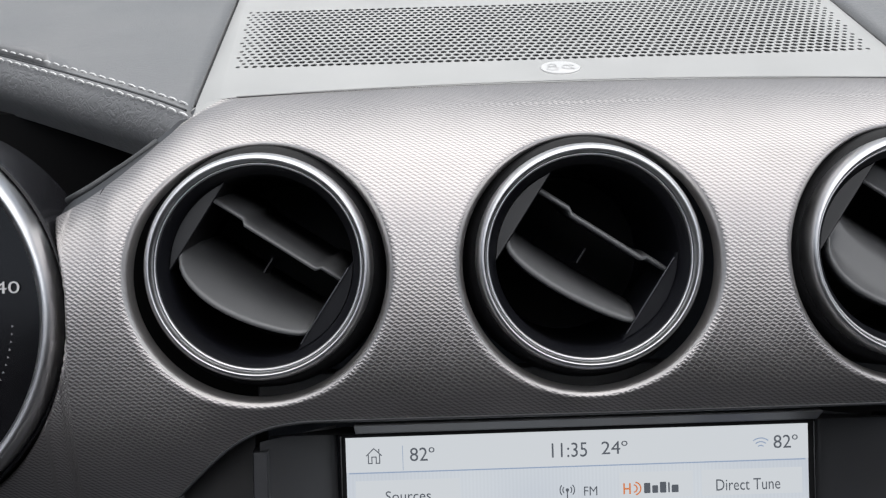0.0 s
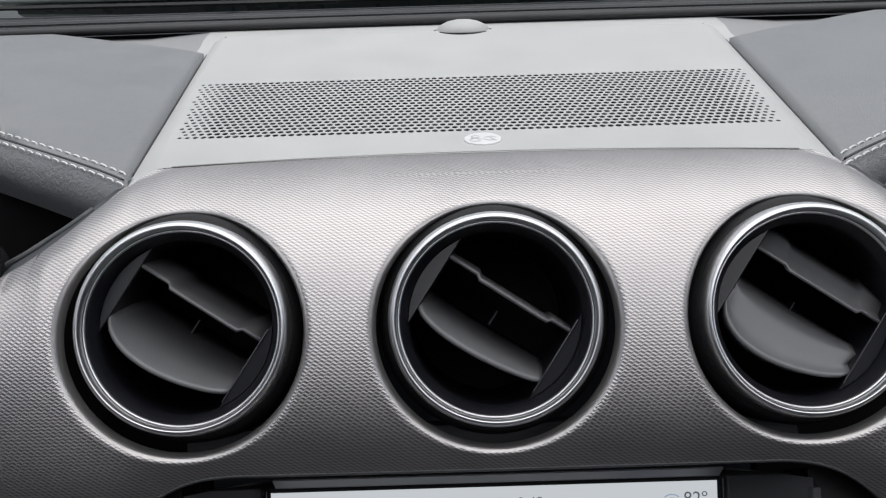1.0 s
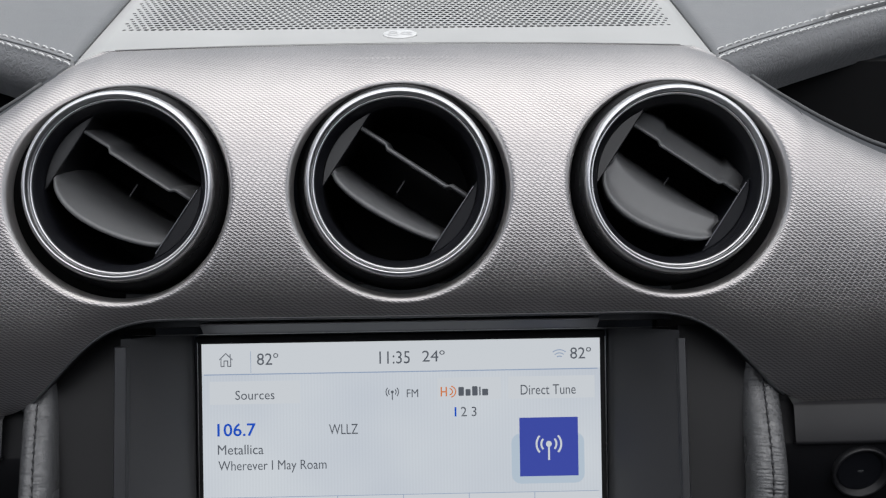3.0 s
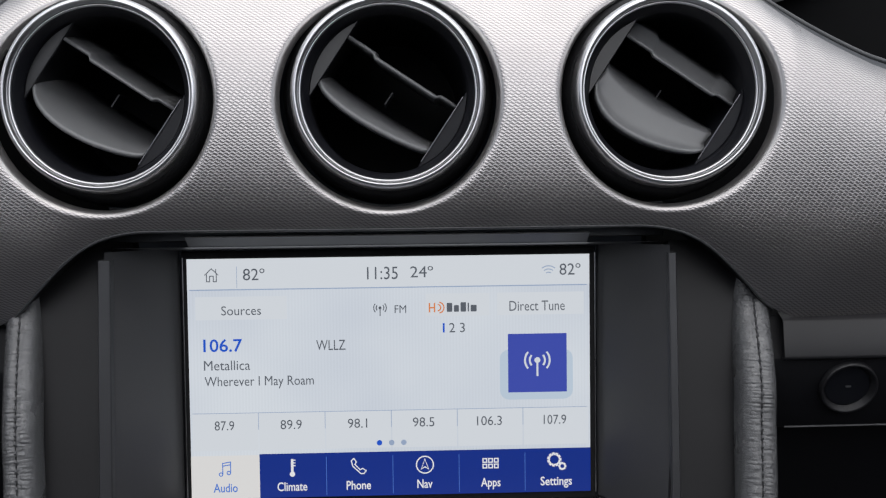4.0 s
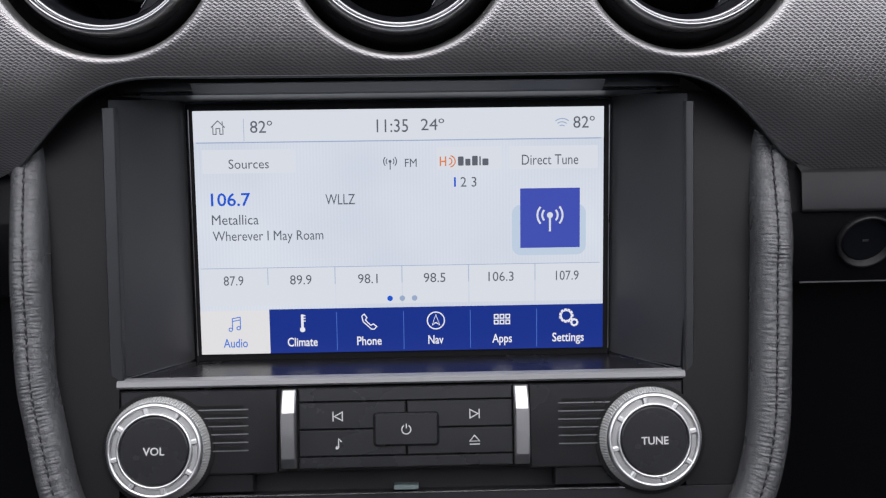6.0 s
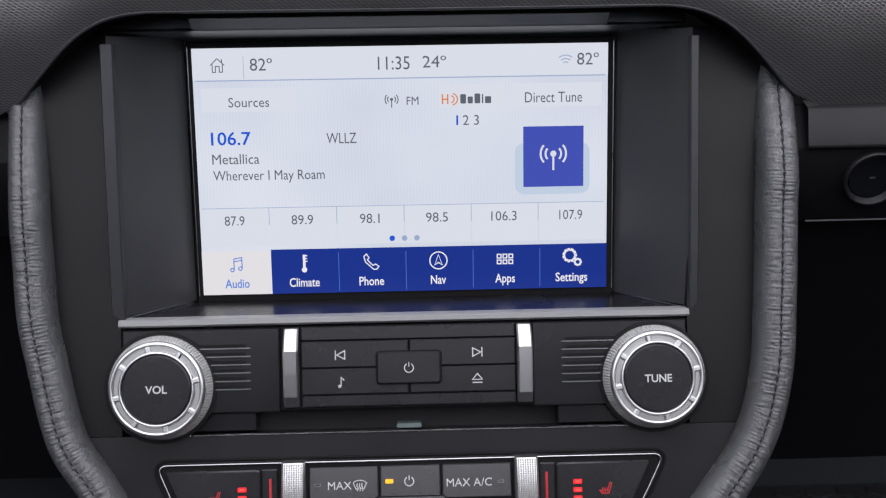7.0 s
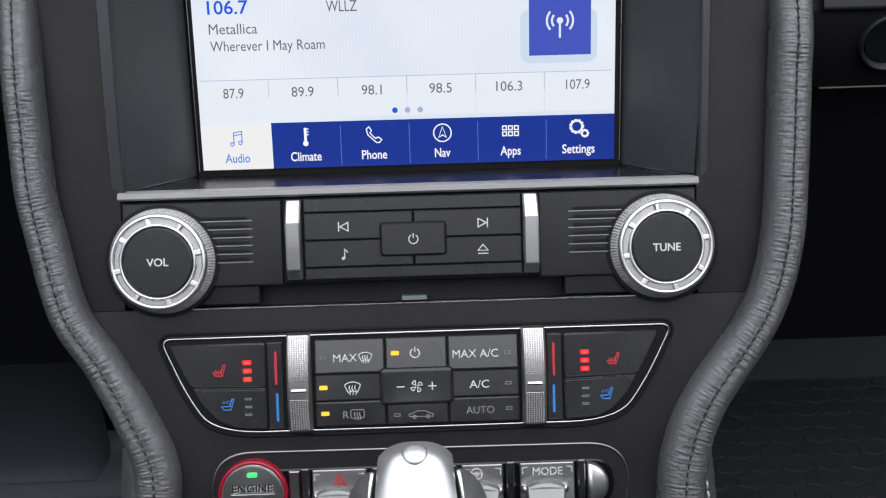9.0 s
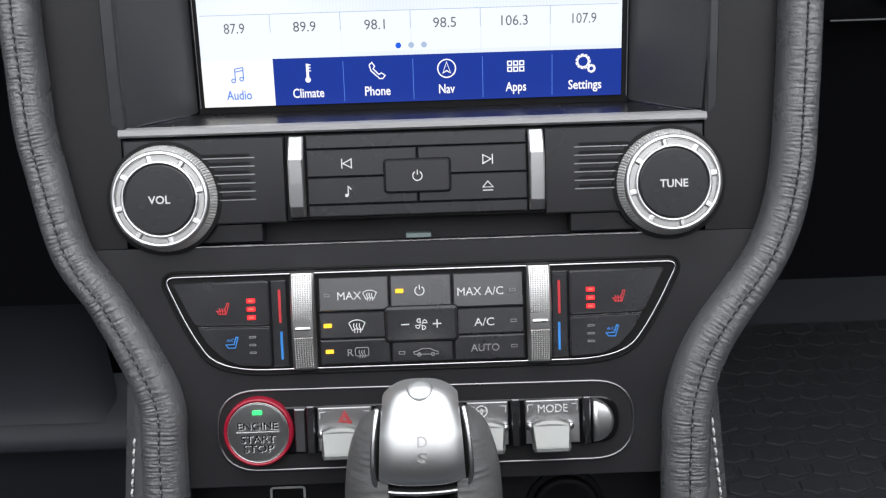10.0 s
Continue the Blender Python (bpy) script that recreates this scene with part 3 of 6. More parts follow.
# ---- leather pads either side of the top ----
def pad(s):
    ob = thing("dash_pad", ONE, "dark grey leather dashboard pad with pale twin stitching", "dash pad", "leather dashboard pads")
    span = 0.50

    def seam_line(t):
        """The twin seam, from the centre panel outwards and forwards."""
        x = 0.1405 + span * t
        y = 0.0757 + 0.44 * t * (1 - 0.32 * t) - 0.0022 * min(1.0, t * 4)
        return x, y

    bm = bmesh.new()
    grid = []
    for i in range(41):
        t = (i / 40) ** 1.2
        x, y = seam_line(t)
        row = []
        yb = 0.283 + 0.060 * min(1.0, (x - 0.1405) / 0.105)
        for k in range(14):
            q = k / 13
            yy = max(y, 0) + (yb - y) * q if yb > y else y
            xx = x + (seam_x(yy) - seam_x(0.0735)) * (1 - t) if i < 40 else x
            row.append((s * xx, yy, top_z(yy) + 0.004 * math.sin(math.pi * q) * min(1, t * 6) - 0.0012 * (1 - q) ** 6 - 0.0012 * math.exp(-(t * span) / 0.010)))
        # channel between the two rows of thread, then the roll that turns under
        lead = [(0.0, 0.0), (-0.0020, -0.0002), (-0.0030, -0.0014), (-0.0038, -0.0030), (-0.0046, -0.0014), (-0.0058, -0.0003), (-0.0095, -0.0022), (-0.0135, -0.0050), (-0.0168, -0.0092), (-0.0182, -0.0142),
                (-0.0172, -0.0195), (-0.0130, -0.0240), (-0.002, -0.0270)]
        base = top_z(y) - 0.0012 - 0.0012 * math.exp(-(t * span) / 0.010)
        grow = 0.80
        row = [(s * (x + 0.25 * dy * (0.9 if dy < -0.004 else 0.5)), y + dy * (grow if dy < -0.006 else 1), base + dz * (grow if dy < -0.006 else 1)) for dy, dz in reversed(lead[1:])] + row
        grid.append(row)
    grid.insert(0, [(x, y, z - 0.0050) for x, y, z in grid[0]])
    cut = len(lead) - 4
    rings(bm, [row[cut:] for row in grid], False, False)
    part("leather", bm, M_PAD, ob, "smooth dark grey leather top", True)
    bm = bmesh.new()
    rings(bm, [row[:cut + 1] for row in grid], False, False)
    part("front_roll", bm, M_ROLL, ob, "coarse-grained leather roll", True)
    def drop(t):
        return 0.0012 * math.exp(-(t * span) / 0.010)

    for nm, off, dz in (("upper_stitching", 0.0024, -0.0006), ("lower_stitching", -0.0088, -0.0023)):
        st = bmesh.new()
        t = 0.004
        while t < 0.62:
            t2 = t + 0.0074
            (x, y), (x2, y2) = seam_line(t), seam_line(t2)
            z, z2 = top_z(y) + dz - drop(t), top_z(y2) + dz - drop(t2)
            kx = 0.25 * off * 0.9 if off < 0 else 0
            pts = [(s * (x + (x2 - x) * q + kx), y + (y2 - y) * q + off, z + (z2 - z) * q + h) for q, h in ((0, -0.0003), (0.25, 0.00025), (0.75, 0.00025), (1, -0.0003))]
            tube(pts, 0.00042, 5, st)
            t += 0.0098
        part(nm, st, M_THREAD, ob, "pale double-stitched thread")
    part("seam_groove", tube([(s * (seam_line(t)[0] - 0.0006), seam_line(t)[1] - 0.0036, top_z(seam_line(t)[1]) - 0.0021 - drop(t)) for t in np.linspace(0.005, 0.7, 60)], 0.0010, 6), M_SEAL, ob, "dark seam")
    part("edge_piping", tube(spline([(s * (seam_x(y) - 0.0002), y, top_z(y) - 0.0036) for y in (0.083, 0.10, 0.15, 0.20, 0.25, 0.288)], 6), 0.0006, 6), M_SEAL, ob, smooth=True)
    return ob


pad(-1)
pad(1)


# ---- silver vent panel ----
def lerp_table(x, table):
    for (x0, y0), (x1, y1) in zip(table, table[1:]):
        if x <= x1:
            return y0 + (y1 - y0) * max(0, (x - x0)) / (x1 - x0)
    return table[-1][1]


def panel_top(u):
    a = abs(u)
    return 0.0623 + 0.0042 * max(0.0, 1 - (a / 0.1335) ** 2) + lerp_table(a, [(0, 0.0), (0.1305, 0.0), (0.1376, -0.0047), (0.1433, -0.0102), (0.1525, -0.0205), (0.163, -0.0298), (0.1737, -0.0376), (0.1878, -0.0448), (0.2019, -0.0512), (0.40, -0.110)])


LOW_EDGE = [(0, -0.0534), (0.100, -0.0532), (0.107, -0.0538), (0.112, -0.0547), (0.117, -0.0562), (0.122, -0.0584), (0.128, -0.0622), (0.134, -0.0672),
            (0.1445, -0.0773), (0.153, -0.0857), (0.160, -0.0908), (0.168, -0.0936), (0.40, -0.0970)]


def panel_low(u):
    """The lower edge: level over the screen, then sweeping down past the recess."""
    a = abs(u - 0.002)
    return 0.25 * lerp_table(a - 0.003, LOW_EDGE) + 0.5 * lerp_table(a, LOW_EDGE) + 0.25 * lerp_table(a + 0.003, LOW_EDGE)


def panel_w(u, v):
    a = abs(u)
    vt, vb = 0.25 * panel_top(u - 0.006) + 0.5 * panel_top(u) + 0.25 * panel_top(u + 0.006), panel_low(u)
    side = min(1.0, max(0.0, (a - 0.12) / 0.03))
    # the top edge rolls back deep in the middle and hardly at all towards the ends
    deep = lerp_table(a, [(0, 0.0455), (0.131, 0.0455), (0.1376, 0.0405), (0.1433, 0.0345), (0.1525, 0.0255), (0.163, 0.0212), (0.174, 0.0182), (0.40, 0.0170)])
    w = 0.0045 - (deep + 0.0090 * max(0.0, 1 - (u / 0.1335) ** 2)) * math.exp(-max(0.0, vt - v) / (0.0195 - 0.0085 * min(1.0, max(0.0, (a - 0.132) / 0.03))))
    w -= (0.0045 - 0.0010 * side) * math.exp(-max(0.0, v - vb) / 0.0105)
    w -= 1.75 * max(0.0, -v) ** 2 + 3.0 * side * max(0.0, -0.045 - v) ** 2
    d = math.hypot(u + 0.2505, v + 0.0145)
    k = min(1.0, max(0.0, (0.0742 - d) / 0.0022))
    return w - 0.9 * max(0.0, a - 0.15) ** 2 - 0.020 * k * k * (3 - 2 * k)


HOLE_R, HOLE_V, GAP = 0.0441, -0.0020, 0.112
panel = thing("vent_trim_panel", VENT, "silver woven-textured trim panel with three round openings", "trim panel")
pb = bmesh.new()
lips = []
for c in (-GAP, 0, GAP):
    m = 128
    loops = [[] for _ in range(17)]
    angles = [2 * math.pi * (i + 0.5) / m for i in range(m)]
    for px, py in ((0.056, 0.056), (-0.056, 0.056), (-0.056, -0.0530), (0.056, -0.0530)):
        corner = math.atan2(py - HOLE_V, px) % (2 * math.pi)
        near = min(range(m), key=lambda i: abs(angles[i] - corner))
        angles[near] = corner
    for i in range(m):
        a = angles[i]
        dx, dy = math.cos(a), math.sin(a)
        k = 10.0
        if abs(dx) > 1e-6:
            k = min(k, 0.056 / abs(dx))
        lo, hi = -0.0530, 0.056
        if dy > 1e-6:
            k = min(k, (hi - HOLE_V) / dy)
        if dy < -1e-6:
            k = min(k, (lo - HOLE_V) / dy)
        for _ in range(160):
            if HOLE_V + dy * k > panel_top(c + dx * k):
                k *= 0.997
        for r, lp in enumerate(loops):
            q = HOLE_R + 0.00045 * r if r < 4 else HOLE_R + 0.00135 + (k - HOLE_R - 0.00135) * ((r - 3) / 13) ** 1.5
            u, v = c + dx * q, HOLE_V + dy * q
            roll = 0.0017 * max(0.0, 1 - (q - HOLE_R) / 0.0028) ** 2
            lp.append((u, v, panel_w(u, v) - roll))
    inner = []
    for dr, dw in ((-0.0011, -0.0072), (-0.0009, -0.0052), (-0.0006, -0.0036), (-0.0003, -0.0026)):
        lp = []
        for i in range(m):
            a = angles[i]
            u, v = c + math.cos(a) * (HOLE_R + dr), HOLE_V + math.sin(a) * (HOLE_R + dr)
            lp.append((u, v, panel_w(c + math.cos(a) * HOLE_R, HOLE_V + math.sin(a) * HOLE_R) + dw))
        inner.append(lp)
    rings(pb, loops[3:], False, True)
    lips.append(inner + loops[:4])


def sheet(bm, us, v_low, v_high, n, sink=0.0):
    rows_s = []
    for k in range(n + 1):
        q = k / n
        rows_s.append([(u, v_low(u) + (v_high(u) - v_low(u)) * q, panel_w(u, v_low(u) + (v_high(u) - v_low(u)) * q) - (0.0 if k else sink)) for u in us])
    rings(bm, rows_s, False, False)


mid = [-0.168 + 0.336 * j / 96 for j in range(97)]
sheet(pb, mid, panel_low, lambda u: max(-0.0530, panel_low(u)), 12)
sheet(pb, [-0.1455 + 0.291 * j / 100 for j in range(101)], lambda u: min(0.0540 if abs(u) < 0.122 else 0.0495, panel_top(u) - 0.0010), panel_top, 10, 0.0002)
for s in (-1, 1):
    n_u, n_v = (300, 130) if s < 0 else (100, 60)  # finer where the gauge cuts into it
    sheet(pb, [s * (0.168 + 0.21 * j / n_u) for j in range(n_u + 1)], panel_low, panel_top, n_v)


def run_length(u, v):
    """Distance along the face from the middle line, for laying out the weave."""
    n, total, last = 24, 0.0, panel_w(u, 0)
    for i in range(1, n + 1):
        w = panel_w(u, v * i / n)
        total += math.hypot(v / n, w - last)
        last = w
    return math.copysign(total, v)


uv = pb.loops.layers.uv.new("sheet")
for vert in pb.verts:
    low_v = max(-0.048, vert.co.y)
    place = (vert.co.x, run_length(vert.co.x, low_v) + (vert.co.y - low_v) * 1.15)
    for lp in vert.link_loops:
        lp[uv].uv = place
part("skin", pb, M_SILVER, panel, "silver woven skin", True)
for lp in lips:
    lb = bmesh.new()
    rings(lb, lp, False, True)
    part("opening_lip", lb, M_LIP, panel, "smooth silver rolled lip", True)
edge = [(u, panel_top(u) + 0.0006, panel_w(u, panel_top(u)) - 0.0004) for u in [-0.30 + 0.6 * j / 120 for j in range(121)]]
part("edge_gap", tube([q for q in edge if abs(q[0]) < 0.1290], 0.0003, 6), M_TOP, panel, "fine shut line")


def edge_point(u, out=0.0):
    return VENT @ Vector((u, panel_top(u) + out, panel_w(u, panel_top(u)) - 0.0004 - 1.6 * out))


for s in (-1, 1):
    bm = bmesh.new()
    qs = (0, 0.25, 0.5, 0.75, 1, 1.4, 1.8)
    rows_f = [[(s * (0.1290 + 0.0106 * q), 0.0800, top_z(0.0800) - 0.0030 * q ** 1.6) for q in qs]]
    rows_f.append([Vector(p).lerp(edge_point(s * (0.1275 + 0.0115 * q)), 0.5) for p, q in zip(rows_f[0], qs)])
    rows_f.append([edge_point(s * (0.1275 + 0.0115 * q)) for q in qs])
    rings(bm, rows_f, False, False)
    part("flank_tail", bm, M_TOP, dash_top, "", True)
    bm = bmesh.new()
    us = [0.1400 + 0.0045 * k for k in range(38)]
    rings(bm, [[edge_point(s * u, o) for u in us] for o in (-0.0004, 0.0006, 0.0022, 0.0040)], False, False)
    part("edge_strip", bm, M_UPRIGHT, panel, "dark grey edge strip", True).matrix_basis = VENT.inverted()
    part("edge_bead", tube([VENT.inverted() @ edge_point(s * u, 0.0056 * min(1.0, 0.4 + (u - 0.150) / 0.03)) for u in [0.151 + 0.004 * k for k in range(38)]], 0.0013, 8), M_STRIP, panel, "rounded charcoal bead along the edge", True)
low_u = [-0.158 + 0.318 * j / 120 for j in range(121)]
part("lower_edge", tube([(u, panel_low(u) - 0.0004, panel_w(u, panel_low(u)) - 0.0008) for u in low_u], 0.0008, 8), M_STRIP, panel, "dark grey lower edge", True)
under = bmesh.new()
rings(under, [[(u, panel_low(u) + dv, panel_w(u, panel_low(u)) + dw) for u in low_u] for dv, dw in ((-0.0006, -0.0010), (-0.0002, -0.008), (0.002, -0.035))], False, False)
part("underside", under, M_DARK, panel, "black return below the trim", True)


# ---- round air vents ----
def air_vent(c, bulge, rise, leaf_back, leaf_deep=-0.060, vane_deep=-0.058):
    ob = thing("air_vent", VENT @ Matrix.Translation((c, 0, 0)), "round black air vent with satin chrome bezel", "air vent", "round dashboard vents")
    part("bezel", lathe(spline([(0.0372, -0.014), (0.0384, -0.008), (0.0386, -0.004), (0.0385, -0.0012), (0.0382, 0.0010), (0.0377, 0.0026), (0.0370, 0.0036), (0.0362, 0.0039), (0.0358, 0.0034), (0.0354, 0.0022), (0.0352, 0.0004)], 3), 128), M_CHROME, ob, "satin chrome ring", True)
    part("inner_bead", lathe([(0.0352, -0.0012), (0.0351, 0.0003), (0.0347, 0.0008), (0.0343, 0.0003), (0.0341, -0.0012)], 128), M_CHROME, ob, "thin bright bead", True)
    part("collar", lathe([(0.0342, -0.0004), (0.0336, -0.0012), (0.0326, -0.0034), (0.0320, -0.0048), (0.0317, -0.0056), (0.0315, -0.0070), (0.0314, -0.0090), (0.0312, -0.0850)], 96), M_DUCT, ob, smooth=True)
    part("outer_shroud", lathe([(0.0438, -0.034), (0.0430, -0.022), (0.0424, -0.014), (0.0405, -0.009), (0.0384, -0.008)], 96), M_DARK, ob, smooth=True)
    # back of the duct, its depth of shade put into the black
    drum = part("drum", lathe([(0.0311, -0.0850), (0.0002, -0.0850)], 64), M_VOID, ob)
    turn = -33.7
    for s in (-1, 1):
        n = 20
        a0 = math.degrees(math.acos(0.0256 / 0.0312))
        wallp = [(s * 0.0256, 0.0312 * math.sin(radians(-a0)))] + [(s * 0.0312 * math.cos(radians(q)), 0.0312 * math.sin(radians(q))) for q in np.linspace(-a0, a0, n)] + [(s * 0.0256, 0.0312 * math.sin(radians(a0)))]
        wb = bmesh.new()
        rings(wb, [[(x, y, -0.040) for x, y in wallp], [(x, y, -0.0072 - 0.10 * abs(abs(x) - 0.0256)) for x, y in wallp],
                   [(x + s * 0.0004 * (abs(x) < 0.0257), y, -0.0066 - 0.10 * abs(abs(x) - 0.0256)) for x, y in wallp]])
        # lit cheek in the lighter black, shaded cheek in the duct black
        shift(part("drum_cheek", wb, M_CHEEK_LIT if s < 0 else M_DUCT, ob), rz=turn)
        # highlight on the right cheek's edge, modelled as a thin metal tube
        if s > 0:
            shift(part("cheek_edge", tube([(0.0256, -0.0155, -0.0064), (0.0256, 0.0155, -0.0064)], 0.00028, 6), M_EDGE, ob, "bright tube for the lit cheek edge"), rz=turn)
    # upper vane: a thin plate whose middle steps forward
    ps = [-0.0256, -0.0150, -0.0138, -0.0122, -0.006, 0.0, 0.008, 0.0150, 0.0165, 0.0178, 0.0256]
    bm = bmesh.new()
    tip = []
    for p in ps:
        dq = 0.0014 if -0.0130 < p < 0.0170 else 0.0
        w = -0.0065 + (0.0012 if -0.0130 < p < 0.0170 else 0)
        qf = 0.0106 - dq
        tip.append([(p, qf + 0.0008, w - 0.0014), (p, qf + 0.0004, w - 0.0002), (p, qf - 0.0002, w), (p, qf - 0.0008, w - 0.0005), (p, qf - 0.0010 + rise * 0.05, w - 0.004), (p, qf - 0.0012 + rise, vane_deep), (p, qf + rise, vane_deep), (p, qf + 0.0010 + rise * 0.42, vane_deep * 0.43), (p, qf + 0.0009 + rise * 0.12, w - 0.006)])
    rings(bm, tip)
    shift(part("upper_vane", bm, M_VANE, ob, smooth=True), rz=turn)
    # lower vane: a broad leaf with a bowed front edge
    bm = bmesh.new()
    leaf = []
    for k in range(25):
        p = -0.0256 + 0.0512 * k / 24
        bow = bulge * (1 - (p / 0.0262) ** 2) ** 0.55 * (1 - 0.3 * p / 0.0262)
        qf = -0.0098 - bow
        wf = -0.0070 + 0.0022 * (1 - (p / 0.0262) ** 2)
        leaf.append([(p, qf - 0.0010, wf - 0.0016), (p, qf - 0.0009, wf - 0.0005), (p, qf - 0.0003, wf), (p, qf + 0.0006, wf + 0.0001), (p, qf + 0.0013, wf - 0.0006), (p, qf * 0.74 + leaf_back * 0.2, wf - 0.0065), (p, qf * 0.50 + leaf_back * 0.5, leaf_deep * 0.42), (p, qf * 0.30 + leaf_back * 0.8, leaf_deep * 0.74), (p, -0.0030 + leaf_back, leaf_deep), (p, -0.0055 + leaf_back, leaf_deep - 0.0005), (p, qf - 0.0012, wf - 0.006)])
    rings(bm, leaf)
    shift(part("lower_vane", bm, M_VANE, ob, smooth=True), rz=turn)
    part("centre_fin", block(-0.0003, 0.0003, -0.003, 0.003, -0.036, -0.022), M_DUCT, ob).matrix_basis = pose(0, 0, 0, 0, 0, turn)
    return ob


air_vent(-GAP, 0.0094, 0.0070, 0.0, -0.060)
air_vent(0, 0.0050, 0.0040, -0.0005, -0.060)
air_vent(GAP, 0.0122, 0.0165, 0.0046, -0.026, -0.035)

# ---- gauge pod, driver's side ----
gauge = thing("speedometer", VENT @ Matrix.Translation((-0.2515, -0.0145, 0.001)), "round dark speedometer with a chrome bezel and pale numerals", "gauge")
part("hood", lathe([(0.0736, -0.05), (0.0733, -0.010), (0.0728, -0.006), (0.0720, -0.008), (0.0715, -0.02)], 128), M_BLACK, gauge, "black gap ring", True)
part("bezel", lathe(spline([(0.0716, -0.014), (0.0719, -0.002), (0.0713, 0.0020), (0.0702, 0.0042), (0.0688, 0.0046), (0.0674, 0.0034), (0.0664, 0.0008), (0.0658, -0.004), (0.0656, -0.012)], 3), 128), M_CHROME, gauge, "wide chrome bezel", True)
part("dial", lathe([(0.0658, -0.012), (0.0002, -0.012)], 96), M_GLOSS, gauge, "black dial face")
part("tick_marks", flat([[(r0 * math.cos(radians(a)), r0 * math.sin(radians(a))), (r1 * math.cos(radians(a - 0.5)), r1 * math.sin(radians(a - 0.5))), (r1 * math.cos(radians(a + 0.5)), r1 * math.sin(radians(a + 0.5)))]
                         for a in range(-70, -2, 3) for r0, r1 in ((0.0528, 0.0520 if a % 15 else 0.0500),)], -0.0116), M_PRINTDIM, gauge)
lettering("numeral", "140", 0.0495, 0.0078, 0.0115, 0.0042, M_PRINT, gauge, -0.0112, 0.5)
part("dial_mark", flat([box(0.0462, 0.0468, 0.0236, 0.0268), box(0.0468, 0.0482, 0.0236, 0.0242)], -0.0114), M_PRINT, gauge)
# black sheets put the shade below both pads into colour
setting("wall_hood", block(-0.62, -0.140, 0.150, 0.16, 0.60, 0.80), M_VOID, "inner wall of the gauge hood, black for shade", "trim")
setting("wall_under_pad", block(0.140, 0.62, 0.150, 0.16, 0.60, 0.80), M_VOID, "black sheet for the shade under the passenger pad", "trim")

# ---- lower dash either side ----
for s, nm in ((-1, "knee panel below the silver trim on the driver side"), (1, "knee panel with ledge below the silver trim")):
    kn = thing("knee_panel", Matrix.Translation((s * 0.158, 0, 0)), "black plastic " + nm, "lower dash")
    def run(name, prof, x0, mat, text):
        bm = bmesh.new()
        rings(bm, [[(s * x, y + 0.05 * x * x, z) for y, z in prof] for x in np.linspace(x0, 0.45, 12)], False, False)
        part(name, bm, mat, kn, text, True)

    run("upper_panel", [(0.06, 0.712), (0.030, 0.694), (0.016, 0.683), (0.010, 0.679)], 0.0, M_SOFT, "matt black panel")
    run("ledge", [(0.012, 0.6800), (0.0050, 0.6794), (0.0038, 0.6786), (-0.0026, 0.6660), (-0.0030, 0.6650), (-0.0024, 0.6642), (0.002, 0.6638)], 0.0068, M_LEDGE, "dark grey satin ledge")
    run("panel", [(0.012, 0.6800), (0.0005, 0.6640), (-0.0002, 0.6630), (0.0020, 0.6300), (0.0030, 0.6284), (0.014, 0.6276), (0.016, 0.6200), (0.030, 0.560), (0.050, 0.46)], 0.0, M_SOFT, "matt black panel")
    # lighter tube draws the light along the lower edge
    part("edge_line", tube([(s * x, 0.0020 + 0.05 * x * x, 0.6292) for x in (0.0125, 0.15, 0.3, 0.45)], 0.0005, 6), M_UPRIGHT, kn, "thin lit lower edge")
    if s > 0:
        cup = Matrix.Translation((0.0368, -0.0006, 0.6498)) @ pose(0, 0, 0, 94)
        part("round_latch", lathe([(0.0124, -0.001), (0.0122, 0.0016), (0.0116, 0.0020), (0.0110, 0.0016), (0.0098, -0.0014), (0.0096, -0.0016), (0.0002, -0.0016)], 48), M_LEDGE, kn, "round latch cup with a satin rim", True).matrix_basis = cup
        part("latch_face", lathe([(0.0099, -0.0016), (0.0097, -0.0008), (0.0092, -0.0006), (0.0002, -0.0004)], 40), M_DUCT, kn, "black latch face").matrix_basis = cup
        part("latch_slot", block(-0.0012, 0.0012, -0.0004, 0.0004, -0.0005, 0.0), M_STRIP, kn).matrix_basis = cup

# ---- driver's footwell trim beside the console ----
foot = thing("footwell_panel", ONE, "dark blue-black moulded footwell panel with a soft ledge", "footwell trim")
bm = bmesh.new()
rings(bm, [[(x, y, z) for y, z in ((0.106, 0.50), (0.118, 0.42), (0.124, 0.36), (0.122, 0.322), (0.112, 0.313))] for x in np.linspace(-0.52, -0.214, 9)] + [[(-0.208, y + 0.012, z) for y, z in ((0.106, 0.50), (0.118, 0.42), (0.124, 0.36), (0.122, 0.322), (0.112, 0.313))]], False, False)
part("upper_panel", bm, M_FOOT, foot, "", True)
bm = bmesh.new()
rings(bm, [[(x, y, z) for y, z in ((0.150, 0.322), (0.116, 0.314), (0.104, 0.308), (0.100, 0.301), (0.106, 0.293), (0.124, 0.284), (0.136, 0.24), (0.150, 0.16))] for x in np.linspace(-0.52, -0.15, 9)], False, False)
part("ledge", bm, M_FOOT, foot, "rounded ledge", True)
# plain black block for the shade inside the pocket
part("pocket", block(-0.230, -0.15, 0.150, 0.156, 0.30, 0.48), M_VOID, foot, "recessed pocket, black for its shade")

# ---- centre stack body ----
SIDE = [(0.1500, 0.118), (0.1490, 0.045), (0.1440, -0.021), (0.1355, -0.040), (0.1165, -0.0765), (0.1055, -0.098), (0.1035, -0.135), (0.1035, -0.24)]
stack = thing("centre_stack", FASCIA, "black satin plastic centre console fascia", "centre console", "", "structure")
low = [q for q in spline(SIDE, 8) if q[1] <= -0.0435]
